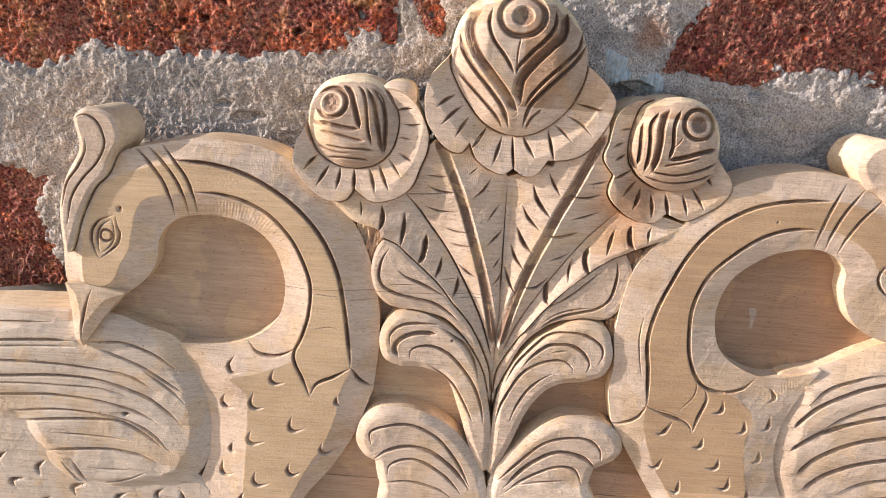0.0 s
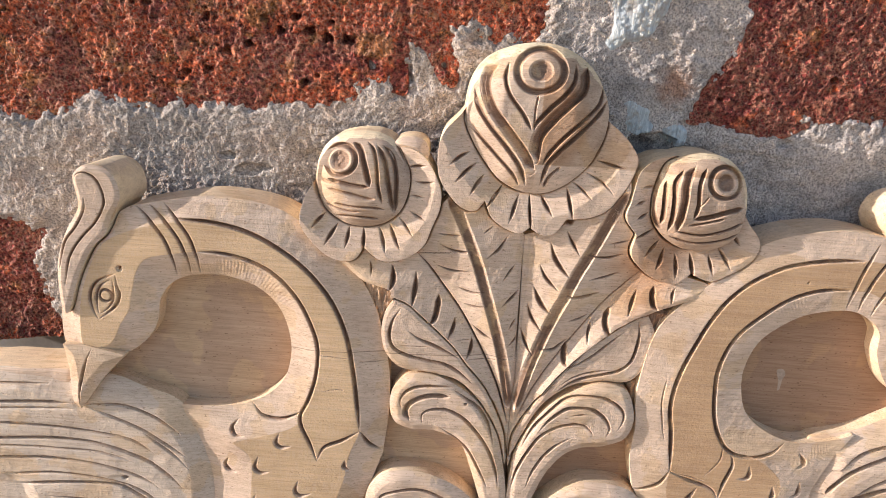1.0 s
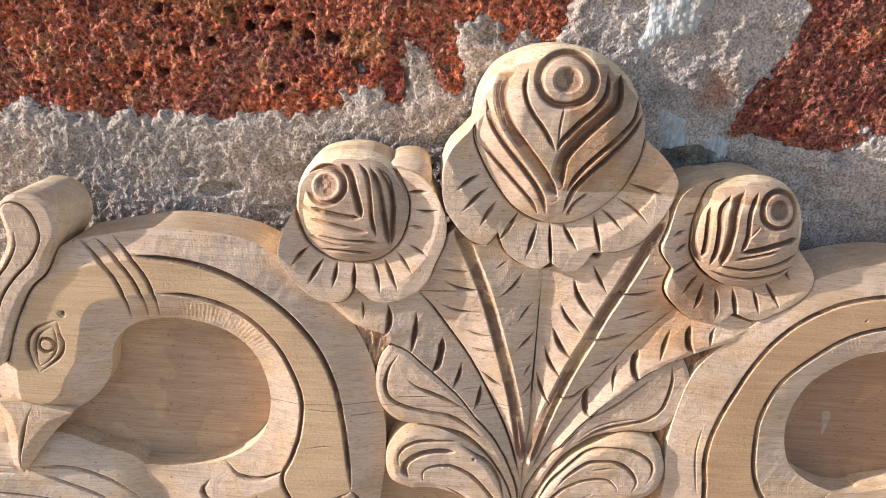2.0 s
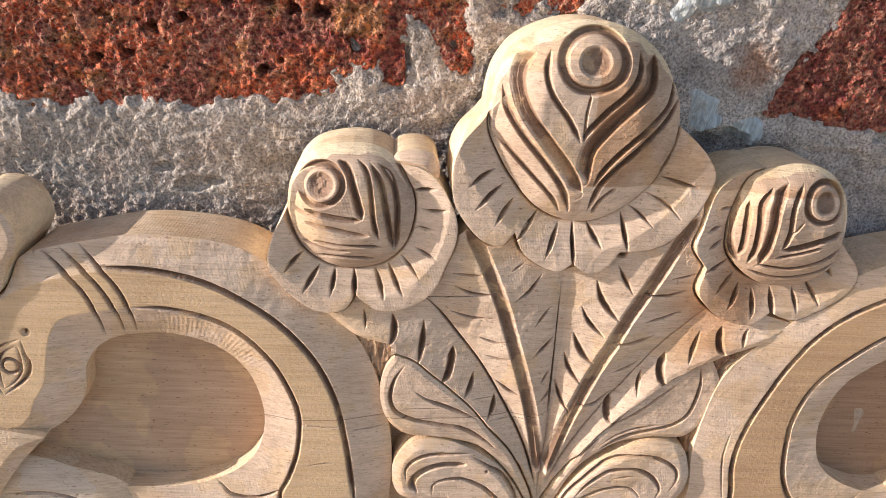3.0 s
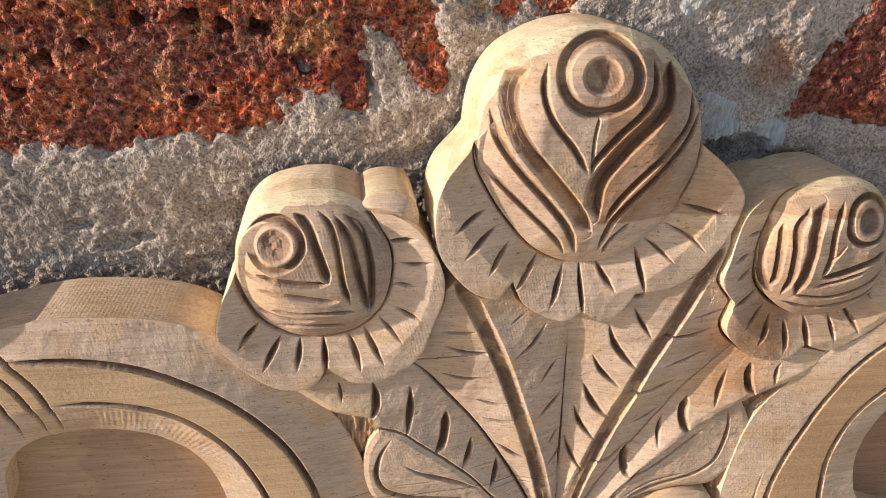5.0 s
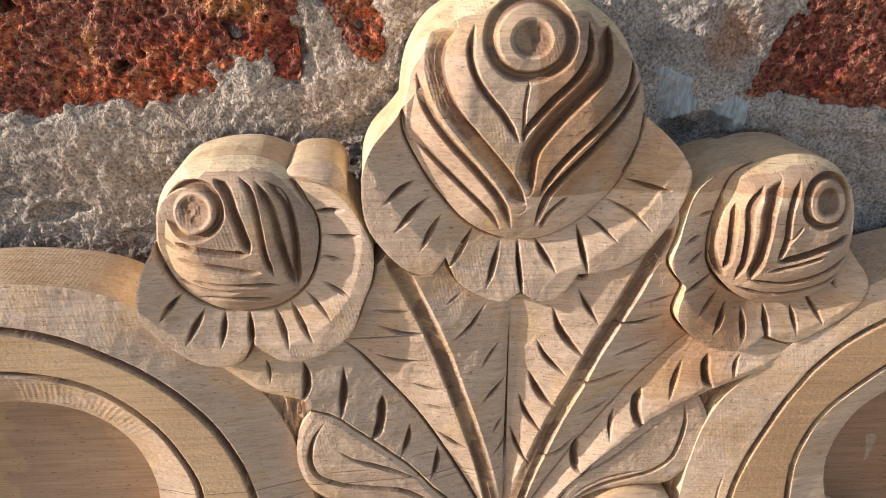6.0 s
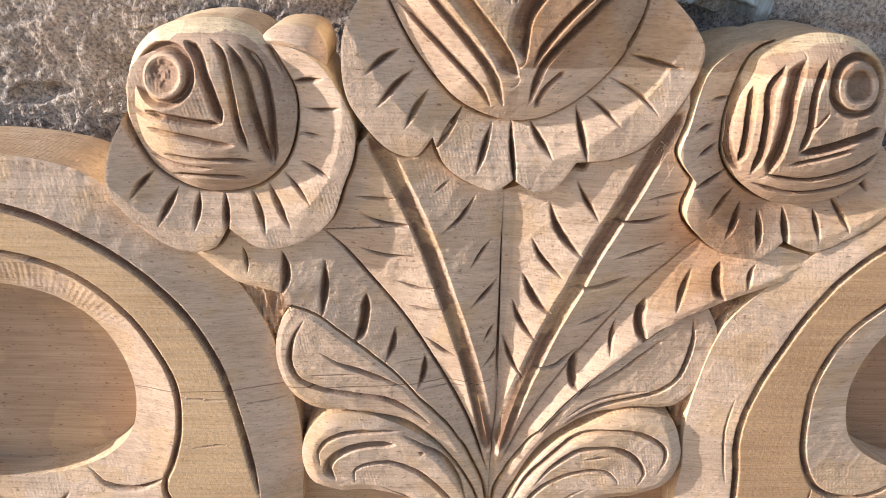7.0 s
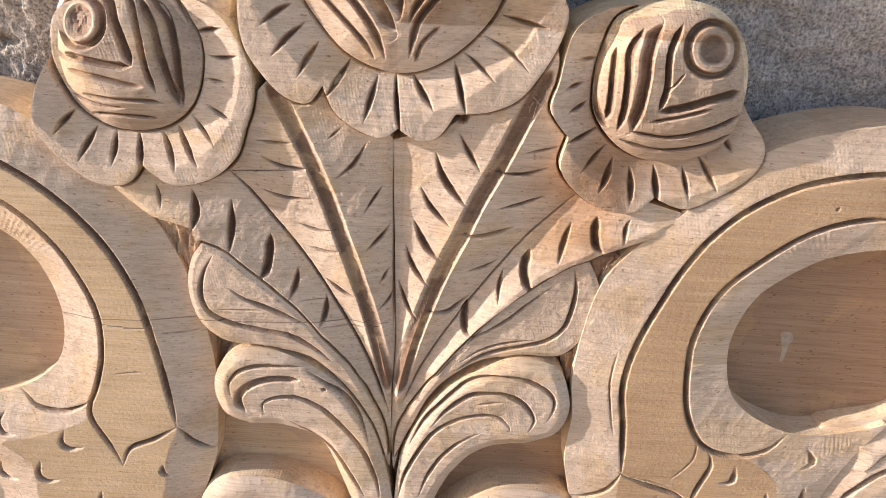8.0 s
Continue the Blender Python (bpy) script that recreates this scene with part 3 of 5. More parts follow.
OUTLINE["fl_petal"] = [(-173.5, 136.1), (-171.6, 152.5), (-164.7, 167), (-153.7, 191.8), (-106.3, 197.7), (-106.3, 197.7), (-93.6, 197.1), (-83.2, 191.2), (-75.1, 179.8), (-70, 167.4), (-70.2, 154.4), (-74.7, 140.9), (-79.5, 127), (-88.2, 118), (-99.7, 112.8), (-112, 112.1), (-125, 120.9), (-125, 120.9), (-130.9, 111.6), (-142.4, 109.2), (-154.5, 113.9), (-166.2, 124.6)]
OUTLINE["fl_bud"] = [(-163.9, 174.5), (-162.3, 184.4), (-157.7, 194), (-149.8, 201.4), (-140.1, 205), (-129, 206.8), (-117.8, 206.2), (-107.2, 201.4), (-98.4, 188.3), (-94.1, 177.9), (-94.3, 165.2), (-98.4, 152), (-107, 142.4), (-118.9, 137.3), (-133.8, 136.5), (-145.7, 140.5), (-154.5, 146.8), (-160.2, 155.7), (-163.5, 165.2)]
OUTLINE["fr_petal"] = [(67.1, 159.7), (69.4, 172.5), (73, 194), (84, 203.5), (95, 206.8), (95, 206.8), (106, 205.6), (140.7, 190.5), (159.6, 162.2), (167.9, 151.2), (169.1, 141.2), (162.7, 130.8), (150.7, 122.3), (137, 116), (121.5, 120.8), (121.5, 120.8), (112.1, 112.4), (98.1, 113.5), (84.6, 120.6), (74.8, 132.7), (76.8, 147.3), (76.8, 147.3)]
OUTLINE["fr_bud"] = [(88.3, 158.4), (86, 171.9), (86.9, 185.1), (91.5, 200.5), (100.5, 206.2), (112, 209.8), (124.5, 210.4), (136.5, 207.6), (147, 199.5), (153, 188.5), (155, 174), (152.3, 157), (145.2, 146.9), (130.1, 140.3), (113.3, 139.8), (98.2, 146.5)]
OUTLINE["leaf_l"] = [(-143.1, 108.8), (-143.1, 108.8), (-121.9, 119.5), (-86.7, 139), (-53, 172.3), (-22, 163.7), (-5.2, 138.8), (-5.2, 138.8), (-3.8, 100.2), (-0.6, 34.3), (-1.2, -4.9), (-1.2, -4.9), (-0.2, -56.1), (-0.2, -56.1), (-4.6, -45.8), (-21.8, 5.8), (-51.2, 41.8), (-73.6, 62.3), (-88.8, 72.9), (-101.6, 80.2), (-104.5, 88.4), (-123.9, 93.8)]
OUTLINE["leaf_r"] = [(-5.2, 138.8), (-5.2, 138.8), (20.8, 147.4), (33.7, 161.7), (47.4, 167.9), (57.8, 178.4), (60.1, 192.5), (66, 192.7), (69, 176.3), (69.3, 161.6), (78.8, 143.9), (87.6, 125.3), (141, 111.2), (127.5, 100.6), (100.4, 87.9), (100.4, 87.9), (78.2, 75), (63.7, 62), (44.4, 38.5), (24.5, 10.1), (9.7, -23.8), (1.8, -58.2), (1.8, -58.2), (-0.3, -35.7), (-0.6, -4.9), (-0.3, 34.3), (-3.3, 100.2)]
OUTLINE["lobe_l"] = [(-99.4, 80.7), (-99.4, 80.7), (-105.2, 71.8), (-108, 59.4), (-107.1, 46.7), (-101.8, 33.7), (-89.8, 24.8), (-67.6, 22.4), (-45.2, 17.6), (-27.6, 1.8), (-14.8, -20.4), (-4.2, -47.9), (-4.2, -47.9), (-1.8, -45.9), (-1.8, -45.9), (-5.7, -24.2), (-22.1, 9.1), (-39.8, 29.7), (-51.1, 43.5), (-64.7, 56.2), (-77.9, 67.2), (-88.2, 76.1)]
OUTLINE["lobe_r"] = [(96.5, 83.3), (96.5, 83.3), (102.7, 71.7), (105.1, 57.4), (101, 42.4), (90.7, 28.5), (74, 25.4), (51.3, 22.6), (35.1, 13.5), (19.5, -4.9), (7.2, -35.8), (7.2, -35.8), (2, -47.9), (2, -47.9), (3.6, -27.9), (16.3, -1.3), (33.7, 25.8), (53.3, 49.8), (72.6, 67.9), (87, 79.1)]
OUTLINE["scr_l1"] = [(-86.1, 19.2), (-96.5, 4.8), (-97.6, -10.6), (-92.1, -23), (-78.4, -28.6), (-78.4, -28.6), (-59.3, -28), (-39.4, -36.8), (-27.6, -62.5), (-14.4, -99.8), (-2.2, -124.1), (-2.2, -124.1), (3.4, -120.8), (3.4, -120.8), (2.6, -81.7), (-3.5, -49.7), (-11.7, -24), (-28.3, 0.4), (-48.3, 14.9), (-67.6, 21.3)]
OUTLINE["scr_r1"] = [(87.4, 21.3), (95.7, 5.8), (97.5, -9.5), (91.3, -23.1), (75.4, -30.2), (75.4, -30.2), (56.6, -33.9), (43.2, -43.1), (31, -62.9), (19.9, -96.8), (8, -126.1), (8, -126.1), (2.5, -120.9), (2.5, -120.9), (3.1, -87.2), (5.2, -49), (14.4, -21.8), (30.7, 2.8), (50.2, 17.2), (68.1, 24.7)]
OUTLINE["scr_l2"] = [(-85.6, -65.9), (-99.9, -70.3), (-110, -82.6), (-113.1, -99.4), (-106.6, -112.7), (-95.3, -120.2), (-95.3, -120.2), (-92.5, -134.2), (-89.9, -145.4), (-90.9, -163), (-73.7, -179.2), (-31.7, -193.5), (8.7, -196), (8.7, -196), (5.6, -142.9), (5.6, -142.9), (-1.6, -120.6), (-17.2, -96.7), (-35.9, -79), (-61.2, -67.5)]
OUTLINE["scr_r2"] = [(69.9, -63.4), (94.6, -65), (111.6, -74.5), (118, -90.6), (112.2, -102.3), (112.2, -102.3), (96.2, -112.1), (96.2, -112.1), (93.6, -129.5), (100.9, -146.2), (78.1, -165.9), (44.8, -186.8), (11.7, -195.7), (11.7, -195.7), (4.6, -143), (4.6, -143), (8.6, -122.6), (20.4, -101.8), (37.8, -80.9), (53.5, -68.6)]
OUTLINE["r_crest"] = [(262.2, 168.1), (264.4, 180.6), (271.3, 188), (282.6, 191.6), (294.5, 187.4), (300.6, 175.7), (300, 158), (310.9, 136.4), (324.8, 114.5), (327.4, 96), (312.7, 108.9), (300.2, 130.9), (284.8, 147.8), (272.3, 153.5)]
OUTLINE["l_flat"] = [(-340.2, 25.1), (-340.9, 53.9), (-334.9, 80.2), (-326.3, 100.6), (-316.9, 111.3), (-295.3, 121.5), (-268.8, 128.6), (-253.4, 131.6), (-238.1, 130.7), (-211.7, 125.3), (-189.6, 115), (-167, 98.7), (-148.4, 77), (-136.1, 51.9), (-128.9, 23.2), (-124.3, -6.4), (-120.8, -32.9), (-120.8, -32.9), (-129.2, -58.9), (-133.1, -83.4), (-142, -109), (-156, -133.8), (-165.4, -156.4), (-176.1, -174.8), (-205.3, -192.2), (-210.5, -166.1), (-208.2, -120.3), (-207.5, -68.2), (-222.9, -52), (-222.9, -52), (-206.2, -46.9), (-177.8, -36.7), (-168, -28.1), (-168, -28.1), (-163.2, -9.7), (-157.7, 10.9), (-156.6, 35.6), (-162.2, 54.5), (-173.1, 74.9), (-189.2, 92.2), (-207.2, 102.2), (-229.4, 107.2), (-249.4, 107.4), (-269.4, 104.4), (-288.2, 99.2), (-296.6, 87.9), (-300.8, 71.4), (-303.1, 57.1), (-311, 43), (-315.6, 31.1), (-324.2, 23.6)]
OUTLINE["r_flat"] = [(249.6, 141.3), (225.5, 139.3), (204.1, 135.3), (185.5, 128.5), (163.5, 113.5), (146.5, 91), (133.5, 59.5), (125.8, 33), (124.2, 10), (128.5, -14), (132.6, -46.1), (132.6, -46.1), (133.8, -68.7), (146.3, -100.9), (166.7, -133.3), (189.1, -160.6), (230.4, -163), (232.6, -127.6), (222.4, -83.1), (223.2, -50.2), (205.3, -33), (192.4, -28.8), (174.4, -22.4), (162.3, -2.6), (157, 22.4), (156.3, 47.2), (164.3, 72.2), (181.2, 91.7), (200.8, 107.4), (221.7, 115.7), (243.8, 117.9), (262.3, 115.8), (288.4, 101.6), (300.2, 87.4), (318.8, 89.9), (317.3, 113.4), (290, 131.9), (270.3, 138.9)]
OUTLINE["gap_l"] = [(-121.8, 93.4), (-104.2, 87.4), (-100.5, 77.3), (-107.3, 63.5), (-109.5, 47.5), (-105.8, 29.2), (-112.2, 37.6), (-117.6, 60.2)]
OUTLINE["gap_r"] = [(94.1, 82), (101.3, 87.4), (112.7, 85.6), (108.8, 77.7), (105.8, 68.1)]
OUTLINE["gap_s"] = [(90.7, 23.2), (103.5, 25.9), (102.7, 9.7), (96.5, 7.8)]
OUTLINE["chalk"] = [(211.8, 40), (216.4, 41.4), (219.1, 37.5), (217.7, 32.2), (217, 23.9), (215.3, 22.7), (214.6, 30.9)]
OUTLINE["fl_tip"] = [(-106.3, 197.4), (-105.4, 202.2), (-99.6, 204.8), (-91.2, 205.2), (-84.5, 202.6), (-81.1, 194.9), (-83, 188.2), (-93.2, 191.4)]
CUTS = {name: [] for name in OUTLINE}
CHIPS = {name: [] for name in OUTLINE}
RINGS = {name: [] for name in OUTLINE}
CUTS["l_body"].append((3.9, 3, [(-266.6, 131.5), (-238.1, 130.7), (-211.7, 125.3), (-189.6, 115), (-167, 98.7), (-148.4, 77), (-136.1, 51.9), (-128.9, 23.2), (-124.3, -6.4), (-120.8, -31.9)]))
CUTS["l_body"].append((3.8, 2.6, [(-120.8, -31.9), (-113.1, -44.3), (-101.7, -51.2)]))
CUTS["l_body"].append((3.8, 2.6, [(-120.8, -32.9), (-134.7, -42.4), (-148.8, -49.9), (-154.2, -62.6)]))
CUTS["l_body"].append((3.6, 2.6, [(-154.2, -62.6), (-160.8, -46.8), (-167.4, -33.2), (-168.6, -23), (-163.2, -9.7), (-157.7, 10.9), (-156.6, 35.6), (-162.2, 54.5), (-173.1, 74.9), (-189.2, 92.2), (-207.2, 102.2), (-229.4, 107.2), (-249.4, 107.4)]))
CUTS["l_body"].append((3.8, 2.5, [(-166.8, -19.2), (-182.7, -27.8), (-199.3, -27.1), (-208.8, -17.7)]))
CUTS["l_body"].append((3.0, 2.4, [(-298.6, 138.4), (-284.6, 127.2), (-274.8, 114.6), (-269.8, 101.4), (-267.5, 86)]))
CUTS["l_body"].append((3.0, 2.4, [(-288.5, 140.5), (-273.6, 128.1), (-264.2, 115.4), (-258.7, 102.3), (-256.7, 88.2)]))
CUTS["l_body"].append((3.0, 2.4, [(-277.1, 142.8), (-263.9, 128.9), (-255.3, 116.2), (-251.1, 102.9), (-249.5, 89.3)]))
CUTS["l_body"].append((3.5, 2.5, [(-310.3, 89.6), (-309, 89.2)]))
CHIPS["l_body"].append([(-219.6, -32.5), (-224.3, -39.6), (-221.5, -45.6), (-213.9, -46)])
CHIPS["l_body"].append([(-185.3, -39.9), (-188.1, -49.1), (-183.2, -52.9), (-175.1, -51.1)])
CHIPS["l_body"].append([(-227.3, -67.3), (-230.2, -75.5), (-225.4, -80), (-218.6, -79.4)])
CHIPS["l_body"].append([(-202.3, -63), (-205.1, -73.4), (-200.2, -77.8), (-192.5, -76.1)])
CHIPS["l_body"].append([(-169.1, -82.7), (-171.3, -92.7), (-166.8, -96.7), (-158.1, -93.8)])
CHIPS["l_body"].append([(-203.9, -98.8), (-206.8, -107.9), (-201.9, -111.9), (-192.1, -108.8)])
CHIPS["l_body"].append([(-220.5, -113), (-222.5, -121.5), (-217.6, -122.8)])
CHIPS["l_body"].append([(-131.1, -60.1), (-131.8, -66.6), (-126.9, -69.4)])
CHIPS["l_body"].append([(-229.5, -132.2), (-230.5, -143.7), (-225.5, -146.7), (-219.6, -143.9)])
CHIPS["l_body"].append([(-170.1, -128.2), (-171.9, -136.3), (-166.8, -140.4), (-159.9, -136.4)])
CHIPS["l_body"].append([(-199.7, -139.3), (-201.6, -149.2), (-196.5, -153.3), (-187.6, -150.2)])
CHIPS["l_body"].append([(-142.1, -106.2), (-143.8, -113.6), (-138.7, -117.6), (-131, -113.6)])
CHIPS["l_body"].append([(-210.5, -161.5), (-213.5, -171.1), (-208.4, -175.3)])
CUTS["l_crest"].append((2.2, 2.2, [(-339.2, 157.1), (-336, 160.7), (-329.5, 161.3), (-322.5, 156.7), (-318.2, 146.7), (-318.3, 137.2), (-325, 124.3), (-336.7, 110.9), (-345.5, 95.8), (-350, 73.4)]))
CUTS["l_crest"].append((2.3, 2, [(-332.2, 143.4), (-332.8, 133.4), (-339.1, 120.9), (-348.8, 106.8), (-353.6, 86)]))
CUTS["l_beak"].append((2.9, 2, [(-333, 21.8), (-338.5, 5.6), (-343, -14), (-344.4, -26.8)]))
CHIPS["l_belly"].append([(-387, -147), (-395, -154.5), (-392.6, -163.4)])
CHIPS["l_belly"].append([(-406.9, -167), (-419.1, -170.4), (-414.8, -178.1)])
CHIPS["l_belly"].append([(-352, -168), (-364.3, -172.5), (-361.8, -181.6)])
CUTS["r_body"].append((3.9, 3, [(249.6, 141.3), (225.5, 139.3), (204.1, 135.3), (185.5, 128.5), (163.5, 113.5), (146.5, 91), (133.5, 59.5), (125.8, 33), (124.2, 10), (128.5, -14), (132.6, -46.1)]))
CUTS["r_body"].append((3.9, 2.6, [(132.6, -46.1), (126.3, -58.5), (113.8, -66.1), (104.2, -66.9)]))
CUTS["r_body"].append((3.5, 2.2, [(133.9, -48.1), (150.9, -53.7), (169, -60.2), (175.1, -69.5)]))
CUTS["r_body"].append((3.8, 2.6, [(175.1, -69.5), (177.7, -54.1), (182, -37.6), (179.2, -27.3)]))
CUTS["r_body"].append((3.7, 2.6, [(243.8, 117.9), (221.7, 115.7), (200.8, 107.4), (181.2, 91.7), (164.3, 72.2), (156.3, 47.2), (157, 22.4), (162.3, -2.6), (174.4, -22.4), (192.4, -28.8), (210.9, -24.6), (220.8, -14.3)]))
CUTS["r_body"].append((3.1, 2.4, [(258.1, 154.9), (251, 137.6), (246.3, 118.8), (244.6, 102.4)]))
CUTS["r_body"].append((3.1, 2.4, [(274.1, 153), (262.7, 135.4), (255.7, 117.3), (253.6, 100.8)]))
CUTS["r_body"].append((3.1, 2.4, [(291.3, 146.8), (277.4, 130.6), (267.9, 113.7), (264.2, 98.3)]))
CUTS["r_body"].append((2.7, 2.2, [(209.6, 121.6), (211, 121.2)]))
CHIPS["r_body"].append([(156.8, -60.2), (149.9, -71.7), (143, -71.2)])
CHIPS["r_body"].append([(196.3, -36.4), (196.3, -47.1), (187.9, -48.9)])
CHIPS["r_body"].append([(235, -22.5), (239.8, -31.6), (234, -36.4)])
CHIPS["r_body"].append([(239.5, -48.8), (239.8, -59.6), (233.5, -62.3)])
CHIPS["r_body"].append([(218, -53.3), (219.1, -64.1), (212.7, -66.3)])
CHIPS["r_body"].append([(185.4, -72.5), (184.2, -82), (176.4, -82.6)])
CHIPS["r_body"].append([(153.9, -95.7), (149.5, -105.1), (142.3, -103.5)])
CHIPS["r_body"].append([(202.7, -91.5), (201.6, -101.7), (192.6, -101.4)])
CHIPS["r_body"].append([(236.5, -81.9), (237.5, -91.8), (230.9, -93.5)])
CHIPS["r_body"].append([(215, -109), (214.3, -121.1), (205.2, -120.7)])
CHIPS["r_body"].append([(172.2, -115.6), (171.3, -128.3), (163.8, -125.5)])
CHIPS["r_body"].append([(233, -119.5), (234, -129.7), (226.7, -128.1)])
CUTS["r_wing"].append((5.2, 3.5, [(263.4, -58.1), (275.3, -40.9), (296.1, -25.7), (326.7, -12.6), (381.1, -0.1)]))
CUTS["r_wing"].append((4.2, 3.0, [(270.3, -35.9), (284.8, -18.8), (306.6, -9), (324.1, -2.3)]))
CUTS["r_wing"].append((5.2, 3.5, [(264.2, -80.1), (280.6, -64.9), (307, -51.7), (343.4, -40.4), (395.2, -33.3)]))
CUTS["r_wing"].append((3.9, 2.5, [(284.2, -59.1), (305.2, -43.7), (326.7, -32.2), (349.2, -24.9)]))
CUTS["r_wing"].append((5.3, 3.5, [(273.9, -101.8), (289.7, -83.5), (320.5, -66.9), (357.8, -58.2), (400.3, -51.8)]))
CUTS["r_wing"].append((5.4, 3.5, [(282.2, -117), (298.6, -100.7), (334.9, -85.2), (406.1, -72.3)]))
CUTS["r_wing"].append((4.1, 2.5, [(312.8, -118.4), (339.6, -104.6), (411.7, -92.6)]))
CUTS["r_wing"].append((4.1, 2.5, [(286.2, -135.2), (343.8, -121.5), (417.2, -112.2)]))
CUTS["fc_petal"].append((3.3, 1.8, [(-65.4, 188.8), (-58.6, 194.6), (-51.7, 198.6)]))
CUTS["fc_petal"].append((3.6, 1.8, [(-60.7, 175.8), (-53.2, 184.6), (-45.6, 190.9)]))
CUTS["fc_petal"].append((3.4, 1.8, [(-49.1, 167.3), (-44.9, 175.5), (-39.7, 183)]))
CUTS["fc_petal"].append((3.2, 2.4, [(-36.1, 158.9), (-30.4, 168), (-25.3, 176.3)]))
CUTS["fc_petal"].append((3.5, 1.8, [(-18.7, 148.4), (-15.6, 160.3), (-12.9, 169.9)]))
CUTS["fc_petal"].append((2.7, 2.4, [(-1.3, 141.4), (-3.9, 159), (-4.8, 171.5)]))
CUTS["fc_petal"].append((3.5, 1.8, [(13.5, 155.6), (7.1, 164.4), (2.8, 171.8)]))
CUTS["fc_petal"].append((3.3, 2.2, [(28.2, 155.1), (24.9, 166.7), (21.6, 178.1)]))
CUTS["fc_petal"].append((2.2, 1.2, [(40.5, 170.6), (31.2, 178.5), (25.1, 182.4)]))
CUTS["fc_petal"].append((2.1, 1.2, [(55.2, 176.1), (45.6, 184.5), (33.5, 190.4)]))
CUTS["fc_petal"].append((2.4, 1.8, [(41, 199.6), (50.6, 197.5), (61.9, 195.4)]))
RINGS["fc_bud"].append(((-7.2, 259.3), 17.6, 13.6, 7.8))
CUTS["fl_petal"].append((3.4, 1.8, [(-164.8, 132.7), (-160.3, 138.9), (-154.4, 144.7)]))
CUTS["fl_petal"].append((3.5, 1.8, [(-154.6, 120.4), (-150.1, 129.1), (-145, 137.7)]))
CUTS["fl_petal"].append((3.5, 1.8, [(-139, 119.1), (-137.6, 127.7), (-136.7, 135.6)]))
CUTS["fl_petal"].append((3.5, 2.2, [(-125, 115.9), (-125.5, 126.4), (-126, 135.6)]))
CUTS["fl_petal"].append((3.5, 1.8, [(-108.5, 118.1), (-111, 127.8), (-114.3, 136.9)]))
CUTS["fl_petal"].append((3.5, 1.8, [(-97.6, 121.2), (-101.9, 129.4), (-106.9, 140.2)]))
CUTS["fl_petal"].append((2.4, 1.2, [(-88.9, 132.6), (-94.2, 139.2), (-100.2, 145.8)]))
CUTS["fl_petal"].append((2.4, 1.2, [(-79.9, 144.8), (-86.2, 147.9), (-92.4, 151)]))
CUTS["fl_petal"].append((2.8, 1.6, [(-82.1, 185.9), (-89.9, 184.7), (-96.5, 183.2)]))
CUTS["fl_petal"].append((2.3, 1.5, [(-75.5, 174.6), (-83.3, 173.1), (-90.1, 173.4)]))
CUTS["fl_petal"].append((2.1, 1.0, [(-82.6, 162.2), (-88.6, 162.6), (-93.1, 163.1)]))
RINGS["fl_bud"].append(((-144.6, 185.4), 12.6, 9.6, 7.2))
CUTS["fr_petal"].append((2.7, 1.3, [(76.6, 182.5), (82.1, 183.4), (86.7, 183.9)]))
CUTS["fr_petal"].append((2.8, 1.3, [(72, 169.1), (77, 171.3), (81.4, 172.8)]))
CUTS["fr_petal"].append((2.8, 1.4, [(75.1, 158.4), (80.8, 162), (84.1, 164.5)]))
CUTS["fr_petal"].append((2.6, 1.5, [(75.1, 144.1), (84, 148.3), (91.2, 152.7)]))
CUTS["fr_petal"].append((2.9, 1.5, [(84.7, 131.2), (89.8, 137.8), (95.5, 144.4)]))
CUTS["fr_petal"].append((3.9, 1.8, [(94.4, 121.6), (97, 129), (99.6, 138.8)]))
CUTS["fr_petal"].append((3.9, 1.8, [(110.4, 116.4), (109.7, 125.7), (108, 134.7)]))
CUTS["fr_petal"].append((3.9, 2.2, [(123.6, 116), (121.9, 126), (119.6, 135.8)]))
CUTS["fr_petal"].append((3.1, 1.5, [(138.1, 120.8), (136, 128.2), (133.4, 136.2)]))
CUTS["fr_petal"].append((3.3, 1.5, [(151, 125.6), (145.7, 134), (139.9, 142.2)]))
CUTS["fr_petal"].append((3.0, 1.5, [(155.7, 144.1), (152.3, 148.7), (149.5, 151.1)]))
RINGS["fr_bud"].append(((133.8, 191.6), 13.0, 10.2, 6.8))
CUTS["leaf_l"].append((8.8, 2.6, [(-63.5, 164.6), (-55.1, 150.5), (-45, 130.1), (-36.9, 111.3), (-29.7, 91.3), (-22.1, 70.3), (-13.9, 44.8), (-7.7, 21.1), (-2, -4.1)]))
CUTS["leaf_l"].append((1.9, 2.0, [(-85.7, 119.6), (-74.9, 108.9), (-62.3, 93.5), (-46.3, 72.9), (-29.2, 44.5), (-13.6, 13.9), (-2.1, -19.2)]))
CUTS["leaf_l"].append((1.9, 1.6, [(-4.8, 132.6), (-3.6, 109.3), (-2.7, 76.9), (-1.3, 35)]))
CUTS["leaf_l"].append((1.9, 1.6, [(-70.1, 135.5), (-61.1, 135), (-52.5, 135.5)]))
CUTS["leaf_l"].append((2.2, 1.8, [(-68.4, 127.6), (-57.3, 123.1), (-41.8, 123)]))
CUTS["leaf_l"].append((2.0, 1.6, [(-69.8, 110.4), (-57.2, 107.1), (-41.9, 107.5)]))
CUTS["leaf_l"].append((1.9, 1.5, [(-51.1, 93.7), (-40.2, 91.1), (-29.8, 91.9)]))
CUTS["leaf_l"].append((2.2, 1.6, [(-37.5, 63.7), (-28.3, 56.9), (-20, 53.9)]))
